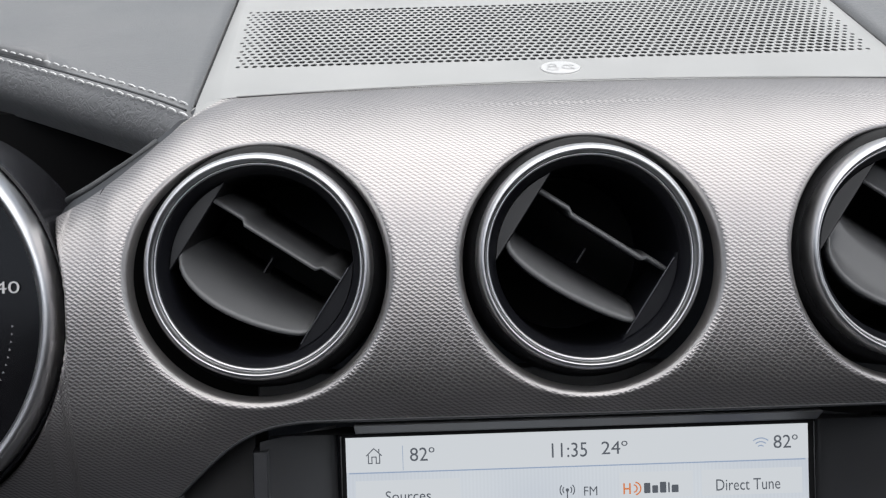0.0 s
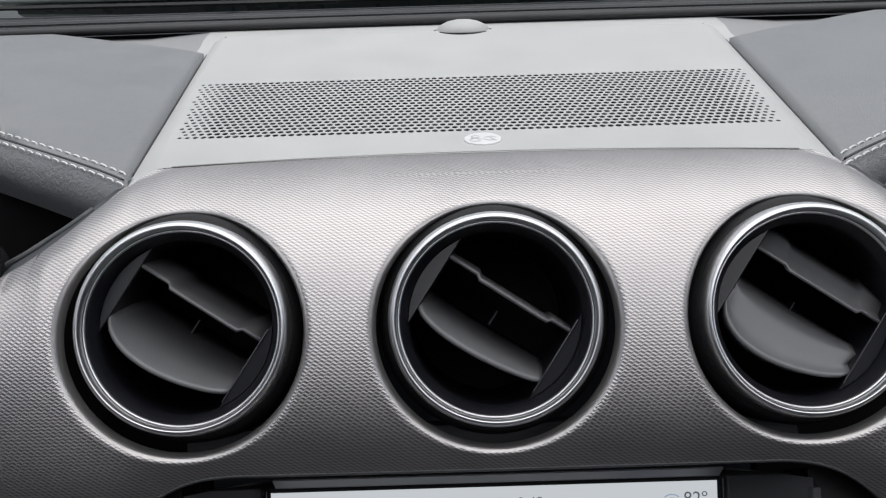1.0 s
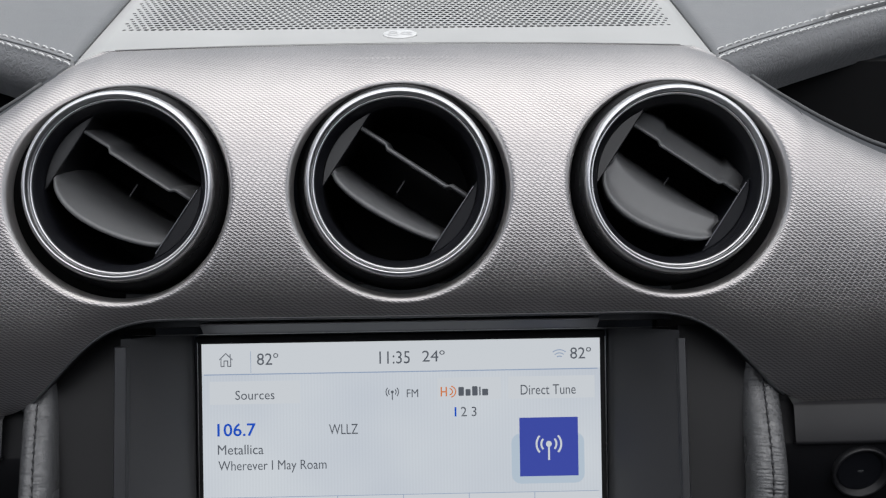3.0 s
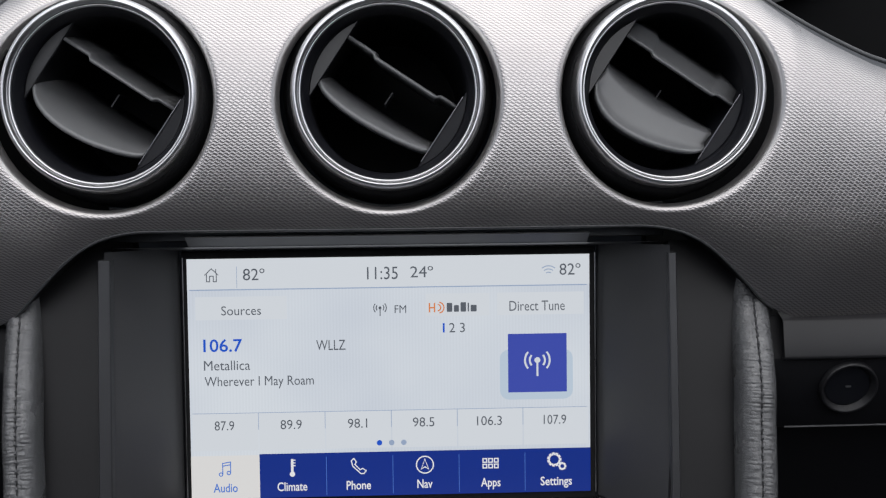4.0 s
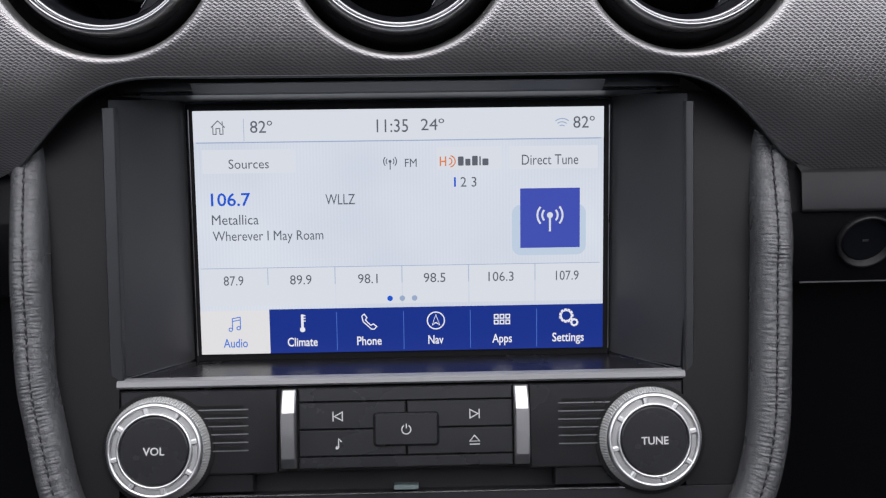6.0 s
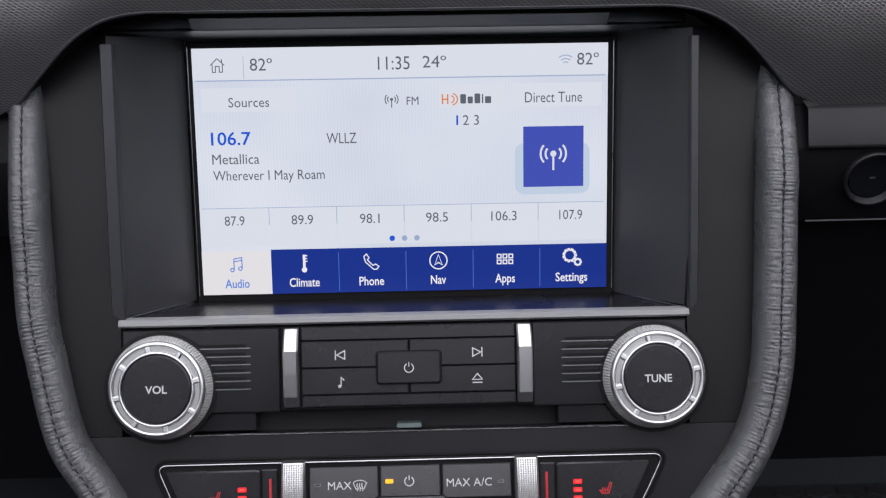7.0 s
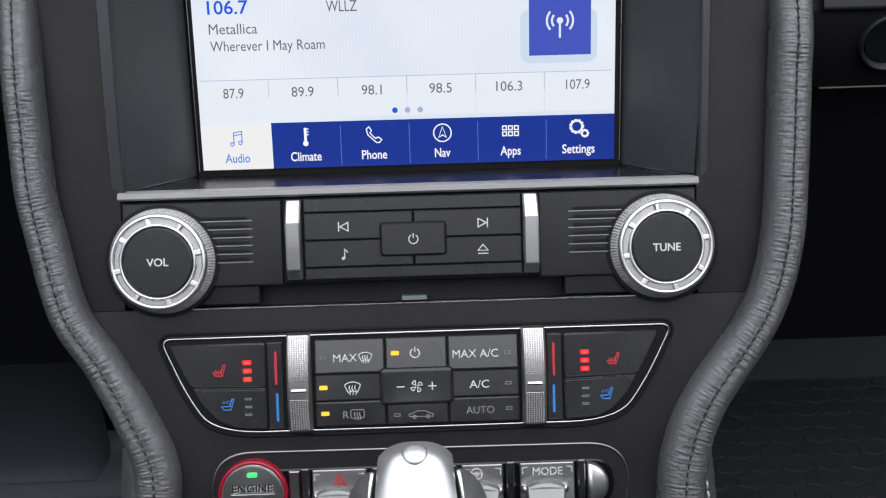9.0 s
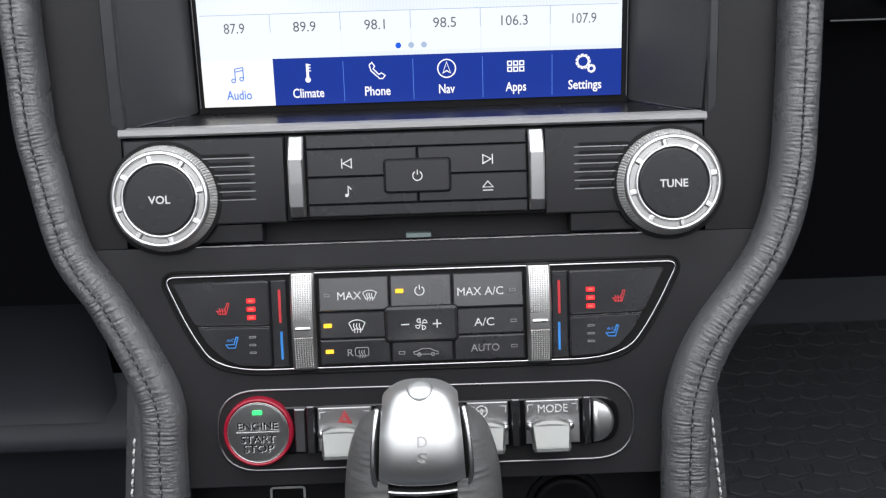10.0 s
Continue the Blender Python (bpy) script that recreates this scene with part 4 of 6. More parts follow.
low = [(lerp_table(0.0435, [(-b, a) for a, b in spline(SIDE, 8)]), -0.0435)] + [q for q in low if q[1] > -0.1405]
low = low + [(0.103, -0.1405)]
outl = low + [(-a, b) for a, b in reversed(low)]
part("lower_fascia", slab(outl, -0.020, 0.0, 0.0002), M_FASCIA, stack, "satin black lower fascia")
part("backing", slab(box(-0.140, 0.140, -0.046, 0.004), -0.030, -0.0105, 0.0003), M_DARK, stack)
for s in (-1, 1):
    up = [q for q in spline(SIDE, 8) if q[1] >= -0.0430]
    pts = [(s * a, b) for a, b in up] + [(s * lerp_table(0.0430, [(-b, a) for a, b in spline(SIDE, 8)]), -0.0434), (s * 0.1135, -0.0434), (s * 0.1135, 0.0), (s * 0.1185, 0.118)]
    # continues the lower fascia; its darker plastic stands for the shade here
    part("side_panel", slab(pts, -0.030, 0.0, 0.0002), M_FASCIA_SHADE, stack, "black side panel, darkened for its shade")
    part("slot_filler", slab([(s * 0.0605, -0.0424), (s * 0.113, -0.0424), (s * 0.113, -0.0350), (s * 0.0605, -0.0350)], -0.012, -0.0012, 0.0004), M_BLACK, stack)
# light caught by the fascia's top bevel, drawn as a metal tube
part("fascia_edge_line", tube([(-0.098, -0.0436, 0.0001), (0.098, -0.0436, 0.0001)], 0.00045, 6), M_RIM, stack, "thin bright tube for light on the bevel")
tab = thing("disc_slot_tab", FASCIA, "small grey translucent tab in the disc slot", "tab")
part("tab", slab(rrect(-0.0045, -0.0428, 0.0055, -0.0410, 0.0005), -0.010, -0.0015, 0.0002), plastic("teal_grey_plastic", (0.12, 0.16, 0.16), 0.4), tab)

# storage bin under the switches
storage = thing("storage_bin", FASCIA, "dark open storage bin with sockets below the switches", "storage bin")
part("back_wall", slab(box(-0.102, 0.102, -0.26, -0.1415), -0.060, -0.034, 0.0005), M_FASCIA, storage)
usb = thing("charging_port", FASCIA @ Matrix.Translation((-0.0602, -0.1560, -0.034)), "rectangular black charging port with a grey rim", "charging port")
rim = stroke([rrect(-0.0072, -0.004, 0.0072, 0.004, 0.0012) + [rrect(-0.0072, -0.004, 0.0072, 0.004, 0.0012)[0]]], 0.0010, 0.0012)
part("rim", rim, M_PRINT, usb, "pale grey rim")
part("port", slab(rrect(-0.0066, -0.0034, 0.0066, 0.0034, 0.001), 0.0, 0.0006, 0.0002), M_VOID, usb)
outlet = thing("power_outlet", FASCIA @ Matrix.Translation((0.0600, -0.1660, -0.034)), "round black capped power outlet", "power outlet")
part("cap", lathe([(0.0150, 0.0), (0.0150, 0.004), (0.0140, 0.005), (0.0120, 0.0046), (0.0002, 0.0052)], 40, cap=True), M_SOFT, outlet, smooth=True)
part("collar", lathe([(0.0178, 0.0), (0.0176, 0.002), (0.0154, 0.0022)], 40), M_SOFT, outlet)


# ---- padded leather bolsters ----
def bolster(s):
    ob = thing("console_bolster", FASCIA, "black leather padded console bolster with tonal stitching", "bolster", "padded console sides")
    ctr = [(0.1530, 0.122), (0.1522, 0.088), (0.1510, 0.058), (0.1501, 0.041), (0.1486, 0.008), (0.1458, -0.025), (0.1367, -0.053), (0.1143, -0.086), (0.1059, -0.1085), (0.1040, -0.131), (0.1036, -0.150), (0.1040, -0.24)]
    if s < 0:
        ctr = [(0.1512, 0.122), (0.1502, 0.088), (0.1480, 0.049), (0.1467, 0.027), (0.1451, 0.005), (0.1421, -0.011), (0.1340, -0.044), (0.1201, -0.0665), (0.1038, -0.101), (0.1029, -0.1235), (0.1030, -0.150), (0.1035, -0.24)]
    path = spline([(s * a, b, 0.0035 - 0.30 * max(0.0, b - 0.064)) for a, b in ctr], 10)
    fine = spline([(s * a, b, 0.0035 - 0.30 * max(0.0, b - 0.064)) for a, b in ctr], 110)
    bm = bmesh.new()
    loops = []
    gone = 0.0
    for i, p in enumerate(fine):
        p = Vector(p)
        a = Vector(fine[max(0, i - 1)])
        c = Vector(fine[min(len(fine) - 1, i + 1)])
        gone += (p - a).length
        d = (c - a).normalized()
        side = Vector((d.y, -d.x, 0)).normalized()
        lp = []
        wid = (0.0081 if s > 0 else 0.0074) + 0.0014 * min(1.0, max(0.0, (-p.y - 0.06) / 0.05))
        for k in range(36):
            ang = 2 * math.pi * k / 36
            cx, cz = math.cos(ang), math.sin(ang)
            x = wid * math.copysign(abs(cx) ** 0.85, cx)
            z = 0.0095 * math.copysign(abs(cz) ** 0.85, cz)
            off = abs(k - 9)
            dent = 0.0009 * math.exp(-((off / 0.9) ** 2))
            # short gathers either side of the seam, fading to smooth hide
            gather = math.exp(-((off / 4.4) ** 5)) * (0.00030 * noise.noise(Vector((gone * 1050, off * 0.34, 7.0 * s + (k > 9)))) + 0.00022 * noise.noise(Vector((gone * 1100, off * 1.4, 20.0))))
            soft = 0.00012 * noise.noise(Vector((gone * 60, k * 0.5, 3.0)))
            lp.append(p + side * x + Vector((0, 0, z - dent + gather + soft)))
        loops.append(lp)
    rings(bm, loops)
    part("leather", bm, M_BOL, ob, "grained black leather", True)
    # one sunken seam with short tonal stitches across it
    pts = [Vector(p) for p in path]
    st, gone, next_at = bmesh.new(), 0.0, 0.002
    for a, c in zip(pts, pts[1:]):
        step_l = (c - a).length
        d = (c - a).normalized()
        sd = Vector((d.y, -d.x, 0)).normalized() * (-1 if s > 0 else 1)
        while next_at < gone + step_l:
            p0 = a + d * (next_at - gone)
            tube([p0 - d * 0.0010 + sd * 0.0002 + Vector((0, 0, 0.0086)), p0 + Vector((0, 0, 0.0094)), p0 + d * 0.0010 - sd * 0.0002 + Vector((0, 0, 0.0086))], 0.0005, 5, st)
            next_at += 0.0035
        gone += step_l
    part("stitching", st, M_DTHREAD, ob, "charcoal thread")
    part("seam", tube([p + Vector((0, 0, 0.0087)) for p in pts], 0.0003, 5), M_VOID, ob, "sunken dark seam")
    return ob


bolster(-1)
bolster(1)


def console_side(s):
    ob = thing("console_skirt", FASCIA, "black leather console flank with pale stitching", "console skirt", "console skirts")
    bm = bmesh.new()
    loops = []
    for k in range(16):
        t = k / 15
        v = -0.10 - 0.16 * t
        loops.append([(s * 0.098, v, -0.004), (s * (0.110 + 0.006 * t), v, -0.005), (s * (0.1205 + 0.012 * t), v, -0.012), (s * (0.1245 + 0.016 * t), v, -0.04), (s * (0.1225 + 0.016 * t), v, -0.16)])
    rings(bm, loops, False, False)
    part("leather", bm, M_BOL, ob, smooth=True)
    st = bmesh.new()
    for k in range(22):
        v = -0.122 - 0.0042 * k
        t = (-v - 0.10) / 0.16
        u = 0.1183 + 0.0165 * (t - 0.15)
        tube([(s * u, v, -0.0098), (s * (u + 0.00014), v - 0.0013, -0.0086), (s * (u + 0.0003), v - 0.0028, -0.0098)], 0.0005, 5, st)
    part("stitching", st, M_THREAD, ob, "pale thread")
    return ob


console_side(-1)
console_side(1)

# ---- floor mat with raised pads ----
mat_thing = thing("floor_mat", Matrix.Translation((0.30, 0.10, 0.131)), "black rubber floor mat with raised lozenge tread", "floor mat")
part("base", slab(rrect(-0.19, -0.40, 0.40, 0.30, 0.03), 0.0, 0.006, 0.002), M_RUBBER, mat_thing)
tread = bmesh.new()
for i in range(-9, 20):
    for j in range(-21, 17):
        cx, cy = i * 0.03 + (0.015 if j % 2 else 0), j * 0.018
        if -0.18 < cx < 0.39 and -0.39 < cy < 0.29:
            rings(tread, [[(cx + 1.55 * r * math.cos(radians(60 * k + 30)), cy + r * math.sin(radians(60 * k + 30)), w) for k in range(6)] for r, w in ((0.0098, 0.0058), (0.0094, 0.0070), (0.0084, 0.0076))])
tr = part("tread", tread, M_RUBBER, mat_thing, "raised rubber lozenges")
tagged(tr, kind="stuff")


# ---- touch screen in its recess ----
display = thing("touch_screen", SCREEN, "lit infotainment touch screen showing a radio page", "touch screen")
part("glass_border", slab(rrect(-0.0896, -0.0032, 0.0896, 0.1075, 0.0005), -0.006, -0.0006, 0.0003), M_VOID, display, "black glossy border")
for edge_u in (-0.0888, 0.0894):
    part("edge_line", stroke([[(edge_u, -0.0005), (edge_u, 0.1050)]], 0.0004, 0.0), M_SLAT, display, "thin pale screen edge", recalc=False)
page = part("page", flat([box(-0.087, 0.087, 0.0, 0.1044)], 0.0), G_SCREEN, display, "pale blue lit page")
surround = thing("screen_surround", SCREEN, "black screen recess with slim bars and a grey lower lip", "screen surround")


# recess walls run from the screen out to the fascia
for s in (-1, 1):
    bm = bmesh.new()
    rings(bm, [[(s * (0.0905 + 0.0240 * q) + (0.0006 + 0.0010 * s) * q, -0.003 + 0.001 * q + (0.1122 - 0.0012 * q) * k / 12, -0.002 + (0.0355 - 0.0085 * k / 12) * q) for k in range(13)] for q in [j / 8 for j in range(9)]], False, False)
    part("side_wall", bm, M_RECESS, surround, "satin black recess wall", True)
    bar = bmesh.new()
    x0, inn = (0.1140, 0.0019) if s < 0 else (0.1152, 0.0003)
    rings(bar, [[(s * (x0 - inn), v, w - 0.006), (s * (x0 - 0.0002 - inn), v, w + 0.0006), (s * (x0 + 0.0003 - inn), v, w + 0.0012), (s * (x0 + 0.0028), v, w + 0.0008), (s * (x0 + 0.0034), v, w - 0.0002), (s * (x0 + 0.0038), v, w - 0.008)] for v, w in ((-0.006, 0.0330), (0.02, 0.0320), (0.06, 0.0295), (0.1058, 0.0262))])
    part("upright_bar", bar, M_UPRIGHT, surround, "slim satin black upright", False)
fl = bmesh.new()
rings(fl, [[(-0.0905, -0.003, -0.002), (0.0905, -0.003, -0.002)], [(-0.1145, -0.0032, 0.0335), (0.1145, -0.0032, 0.0335)]], False, False)
part("floor_wall", fl, M_BLACK, surround, "satin black recess floor")
ce = bmesh.new()
rings(ce, [[(-0.0895, 0.1082, -0.002), (0.0895, 0.1082, -0.002)], [(-0.0912, 0.1085, 0.002), (0.0912, 0.1085, 0.002)], [(-0.1120, 0.1105, 0.0240), (0.1130, 0.1105, 0.0240)]], False, False)
part("ceiling_wall", ce, M_RECESS, surround)
lip = bmesh.new()
rings(lip, [[(x * 0.1143, v, w) for v, w in ((-0.0026, 0.0300), (-0.0026, 0.0348), (-0.0032, 0.0357), (-0.0047, 0.0362), (-0.0057, 0.0351), (-0.0060, 0.030))] for x in np.linspace(-1, 1, 9)])
part("lower_lip", lip, M_LIPGREY, surround, "satin grey lower lip")
strip = bmesh.new()
rings(strip, [[(x, 0.1107, 0.0180), (x, 0.1107, 0.0245), (x, 0.1112, 0.0252), (x, 0.1146, 0.0310), (x, 0.1150, 0.0305), (x, 0.1150, 0.0180)] for x in (-0.0812, -0.0806, 0.0812, 0.0818)])
part("upper_strip", strip, M_TOPSTRIP, surround, "grey satin strip above the screen")
# bright tubes draw the highlight where side walls meet the floor
for s in (-1, 1):
    part("corner_crease", tube([(s * 0.0905, -0.0026, -0.0016), (s * 0.1140, -0.0027, 0.0335)], 0.0003, 6), M_RIM, surround, "bright tube for the lit crease")
part("upper_shadow_trim", slab(box(-0.118, 0.118, 0.1120, 0.1300), -0.004, 0.006, 0.0005), M_RECESS, surround)

UI = 0.0002


def ui_text(words, u, v, width, cap, mat, align=0.0, bold=0.0):
    lettering("text", words, u / 1000, v / 1000, width / 1000, cap / 1000, mat, page, UI * 2, align, bold)


def ui_line(nm, lines, width, mat, level=2):
    part(nm, stroke([[(x / 1000, y / 1000) for x, y in ln] for ln in lines], width / 1000, UI * level), mat, page, recalc=False)


def ui_box(nm, u0, u1, v0, v1, mat, level=1, r=0.0):
    pts = rrect(u0 / 1000, v0 / 1000, u1 / 1000, v1 / 1000, r / 1000) if r else box(u0 / 1000, u1 / 1000, v0 / 1000, v1 / 1000)
    part(nm, flat([pts], UI * level), mat, page)


ui_box("status_bar", -87, 87, 91.3, 104.4, G_PALE)
ui_line("status_line", [[(-86, 91.0), (85.8, 91.0)]], 0.45, G_LINE)
ui_line("home_icon", [[(-79.4, 97.4), (-76.5, 100.2), (-73.6, 97.4)], [(-78.6, 97.9), (-78.6, 94.6), (-77.3, 94.6), (-77.3, 97.0), (-75.7, 97.0), (-75.7, 94.6), (-74.4, 94.6), (-74.4, 97.9)], [(-74.6, 98.6), (-74.6, 100.0)]], 0.38, G_GREY)
ui_line("divider", [[(-65.7, 91.6), (-65.7, 101.0)]], 0.22, G_LINE)
ui_text("82º", -63.0, 95.0, 9.3, 5.1, G_GREY)
ui_text("11:35", -9.7, 94.6, 13.3, 5.5, G_GREY)
ui_text("24º", 9.0, 95.2, 9.9, 4.9, G_GREY)
ui_text("82º", 73.9, 95.4, 9.2, 5.0, G_GREY)
ui_line("signal_icon", [arc(69.1, 95.0, r, 50, 130, 8) for r in (1.6, 3.0, 4.4)], 0.42, G_LINE)
ui_box("tile", -83.7, -44.5, 78.0, 88.0, G_PALE)
ui_box("tile", 15.5, 43.2, 78.2, 88.0, G_PALE)
ui_box("tile", 46.5, 84.5, 78.2, 88.0, G_PALE)
ui_text("Sources", -72.6, 80.0, 17.0, 4.0, G_GREY)
ui_text("Direct Tune", 51.9, 80.0, 24.2, 4.4, G_GREY)


def mast(u, v, k, mat):
    ui_line("mast_icon", [arc(u, v + 0.6 * k, r * k, a - 42, a + 42, 8) for r in (1.9, 3.1) for a in (0, 180)] + [[(u, v + 0.6 * k), (u, v - 3.4 * k)]], 0.48 * k, mat, 3)
    part("mast_dot", flat([arc(u / 1000, (v + 0.6 * k) / 1000, 0.00075 * k, 0, 340, 16)], UI * 3.2), mat, page)


mast(-4.3, 81.7, 0.88, G_GREY)
ui_text("FM", 2.0, 79.8, 5.0, 3.5, G_GREY)
# maker's mark: plain shapes in its colours
ui_line("radio_mark", [arc(21.0, 81.9, 2.4, -80, 80, 10), arc(20.6, 81.9, 1.4, -85, 85, 8)], 0.5, G_ORANGE, 3)
ui_box("radio_mark", 16.8, 17.4, 79.9, 84.0, G_ORANGE, 3)
ui_box("radio_mark", 19.0, 19.6, 79.9, 84.0, G_ORANGE, 3)
ui_box("radio_mark", 17.4, 19.0, 81.6, 82.2, G_ORANGE, 3)
for x0, x1, top in ((24.6, 27.0, 83.9), (27.7, 29.9, 82.9), (30.6, 33.0, 84.1), (33.7, 34.3, 83.9), (35.0, 37.6, 82.9)):
    ui_box("radio_mark", x0, x1, 80.0, top, G_GREY, 3, 0.4)
ui_text("1", 22.8, 71.0, 0.8, 4.2, G_BLUE)
ui_text("2 3", 25.6, 71.0, 6.8, 4.2, G_GREY)
ui_text("106.7", -80.6, 64.3, 16.7, 5.4, G_BLUE, 0, 0.012)
ui_text("WLLZ", -32.1, 64.2, 12.6, 4.5, G_GREY)
ui_text("Metallica", -80.5, 56.2, 19.8, 4.3, G_GREY)
ui_text("Wherever I May Roam", -80.4, 49.3, 47.0, 4.2, G_GREY)
ui_box("tile_shadow", 47.5, 79.5, 41.0, 63.0, glow("lit_tile_shadow", (0.58, 0.69, 0.80)), 1, 4.0)
ui_box("station_tile", 51.1, 76.8, 44.2, 69.9, G_TILE, 2)
mast(63.9, 57.2, 1.75, G_PALE)
for k in range(6):
    ui_box("preset_tile", -86.0 + 28.75 * k, -57.8 + 28.75 * k, 21.0, 37.3, G_PALE)
    ui_line("preset_divider", [[(-57.6 + 28.75 * k, 30.0), (-57.6 + 28.75 * k, 37.3)]] if k < 5 else [[(-86, 37.4), (85.5, 37.4)]], 0.25, G_LINE)
for k, (wd, ww) in enumerate((("87.9", 8.4), ("89.9", 9.2), ("98.1", 8.4), ("98.5", 9.4), ("106.3", 10.9), ("107.9", 9.9))):
    ui_text(wd, -72.3 + 28.75 * k, 30.0, ww, 4.1, G_GREY, 0.5)
for k, mt in enumerate((G_BLUE, G_LINE, G_LINE)):
    part("page_dot", flat([arc((-5.4 + 5.3 * k) / 1000, 0.0232, 0.0012, 0, 345, 20)], UI * 2), mt, page)
ui_box("tab", -87, -57.5, 0, 18.9, G_CREAM, 2)
for k in range(1, 6):
    ui_box("tab", -57.5 + 28.9 * (k - 1), -57.5 + 28.9 * k, 0, 19.3, G_NAVY, 2)
    if k > 1:
        ui_line("tab_divider", [[(-57.5 + 28.9 * (k - 1), 0.8), (-57.5 + 28.9 * (k - 1), 17.6)]], 0.22, G_SOFT, 3)
for k, (wd, ww) in enumerate((("Audio", 10.4), ("Climate", 12.9), ("Phone", 10.6), ("Nav", 6.6), ("Apps", 8.6), ("Settings", 13.8))):
    lettering("text", wd, (-72.3 + 28.82 * k) / 1000, 0.0030, ww / 1000, 0.0038, G_SOFT if not k else G_WHITE, page, UI * 3.5, 0.5, 0.012)
IC = [-72.2 + 28.82 * k for k in range(6)]


def icon(nm, lines, width, mat):
    ui_line(nm, lines, width, mat, 3.5)


icon("note_icon", [[(IC[0] - 1.2, 10.8), (IC[0] - 1.2, 15.6), (IC[0] + 2.2, 16.2), (IC[0] + 2.2, 11.4)], arc(IC[0] - 2.0, 10.8, 0.75, 0, 360, 12), arc(IC[0] + 1.4, 11.4, 0.75, 0, 360, 12), [(IC[0] - 1.2, 14.4), (IC[0] + 2.2, 15.0)]], 0.42, G_SOFT)
icon("thermometer_icon", [[(IC[1], 10.6), (IC[1], 16.9)], arc(IC[1], 10.3, 0.6, 0, 360, 12)], 1.1, G_WHITE)
icon("thermometer_icon", [[(IC[1] + 0.5, 16.4), (IC[1] + 1.4, 16.4)], [(IC[1] + 0.5, 15.2), (IC[1] + 1.4, 15.2)], [(IC[1] + 0.5, 14.0), (IC[1] + 1.4, 14.0)]], 0.45, G_WHITE)
icon("phone_icon", [[(IC[2] - 3.2, 15.6), (IC[2] - 2.1, 16.6), (IC[2] - 1.0, 15.0), (IC[2] - 1.7, 14.0), (IC[2] + 0.6, 11.6), (IC[2] + 1.7, 12.2), (IC[2] + 3.2, 11.1), (IC[2] + 2.2, 9.9), (IC[2] + 0.9, 9.9), (IC[2] - 2.6, 13.2), (IC[2] - 3.2, 15.6)]], 0.45, G_WHITE)
icon("compass_icon", [arc(IC[3], 13.2, 3.7, 0, 360, 28), [(IC[3], 15.8), (IC[3] + 1.6, 11.3), (IC[3], 12.3), (IC[3] - 1.6, 11.3), (IC[3], 15.8)]], 0.5, G_WHITE)
for j in range(6):
    x0, y0 = IC[4] - 3.4 + 2.5 * (j % 3), 11.2 + 2.5 * (j // 3)
    icon("grid_icon", [[(x0, y0), (x0 + 1.6, y0), (x0 + 1.6, y0 + 1.6), (x0, y0 + 1.6), (x0, y0)]], 0.5, G_WHITE)


def cog(cx, cy, r, n):
    pts = []
    for i in range(n):
        for da, k in ((-0.28, 0.86), (-0.18, 1.1), (0.18, 1.1), (0.28, 0.86)):
            a = 2 * math.pi * (i + da) / n
            pts.append((cx + r * k * math.cos(a), cy + r * k * math.sin(a)))
    return pts + [pts[0]]


icon("cog_icon", [cog(IC[5] - 0.9, 14.3, 2.6, 11)], 0.6, G_WHITE)
icon("cog_icon", [cog(IC[5] + 2.6, 11.3, 1.35, 8)], 0.6, G_WHITE)


# ---- radio controls ----
radio = thing("radio_panel", FASCIA, "black radio control panel with push buttons and metal bars", "radio controls")
for s in (-1, 1):
    pts = [(s * 0.0505, -0.0348), (s * 0.113, -0.0348), (s * 0.113, -0.0012), (s * 0.0505, -0.0012)]
    part("side_face", slab(pts, -0.012, 0.0012, 0.0006), M_BLACK, radio, "satin black face")
    for k in range(6):
        v = -0.0092 - 0.00325 * k
        part("slat", tube([(s * 0.0622, v, 0.0010), (s * 0.0655, v, 0.0016), (s * 0.0832, v, 0.0016), (s * 0.0838, v + 0.0004, 0.0014), (s * 0.0840, v + 0.0010, 0.0010)], 0.00030, 6), M_SLAT, radio, "thin bright-edged slat")
    for k in range(6):
        v = -0.0092 - 0.00325 * k
        part("slot", slab(rrect(*sorted((s * 0.0640, s * 0.0836))[:1], v + 0.0003, max(s * 0.0640, s * 0.0836), v + 0.0016, 0.0006, 3), 0.0008, 0.00135, 0.00002), M_VOID, radio, "dark slot above the slat")
    bar = bmesh.new()
    u0, u1 = (-0.0488, -0.0429) if s < 0 else (0.0442, 0.0501)
    rings(bar, [[(u0, v, 0.0), (u0, v, w - 0.0006), (u0 + 0.0006, v, w), (u1 - 0.0006, v, w), (u1, v, w - 0.0006), (u1, v, 0.0)] for v, w in
                ((-0.0016, 0.0016), (-0.0020, 0.0024), (-0.0060, 0.0052), (-0.0098, 0.0068), (-0.0106, 0.0071), (-0.0200, 0.0064), (-0.0288, 0.0056), (-0.0294, 0.0054), (-0.0324, 0.0040), (-0.0330, 0.0030))])
    part("metal_bar", bar, M_BAR, radio, "brushed aluminium upright")
part("button_bed", slab(box(-0.0505, 0.0505, -0.0345, -0.0010), -0.012, 0.0, 0.0003), M_VOID, radio)
for nm, a, b in (("top_strip", -0.0068, -0.0014), ("bottom_strip", -0.0332, -0.0288)):
    part(nm, slab(box(-0.0420, 0.0436, a, b), 0.0, 0.0020, 0.0004), M_BTN, radio)
for u0, u1 in ((-0.0420, 0.00075), (0.00125, 0.0436)):
    for v0, v1 in ((-0.0177, -0.0072), (-0.0284, -0.0181)):
        part("button", slab(box(u0, u1, v0, v1), 0.0, 0.0022, 0.0004), M_BTN, radio)
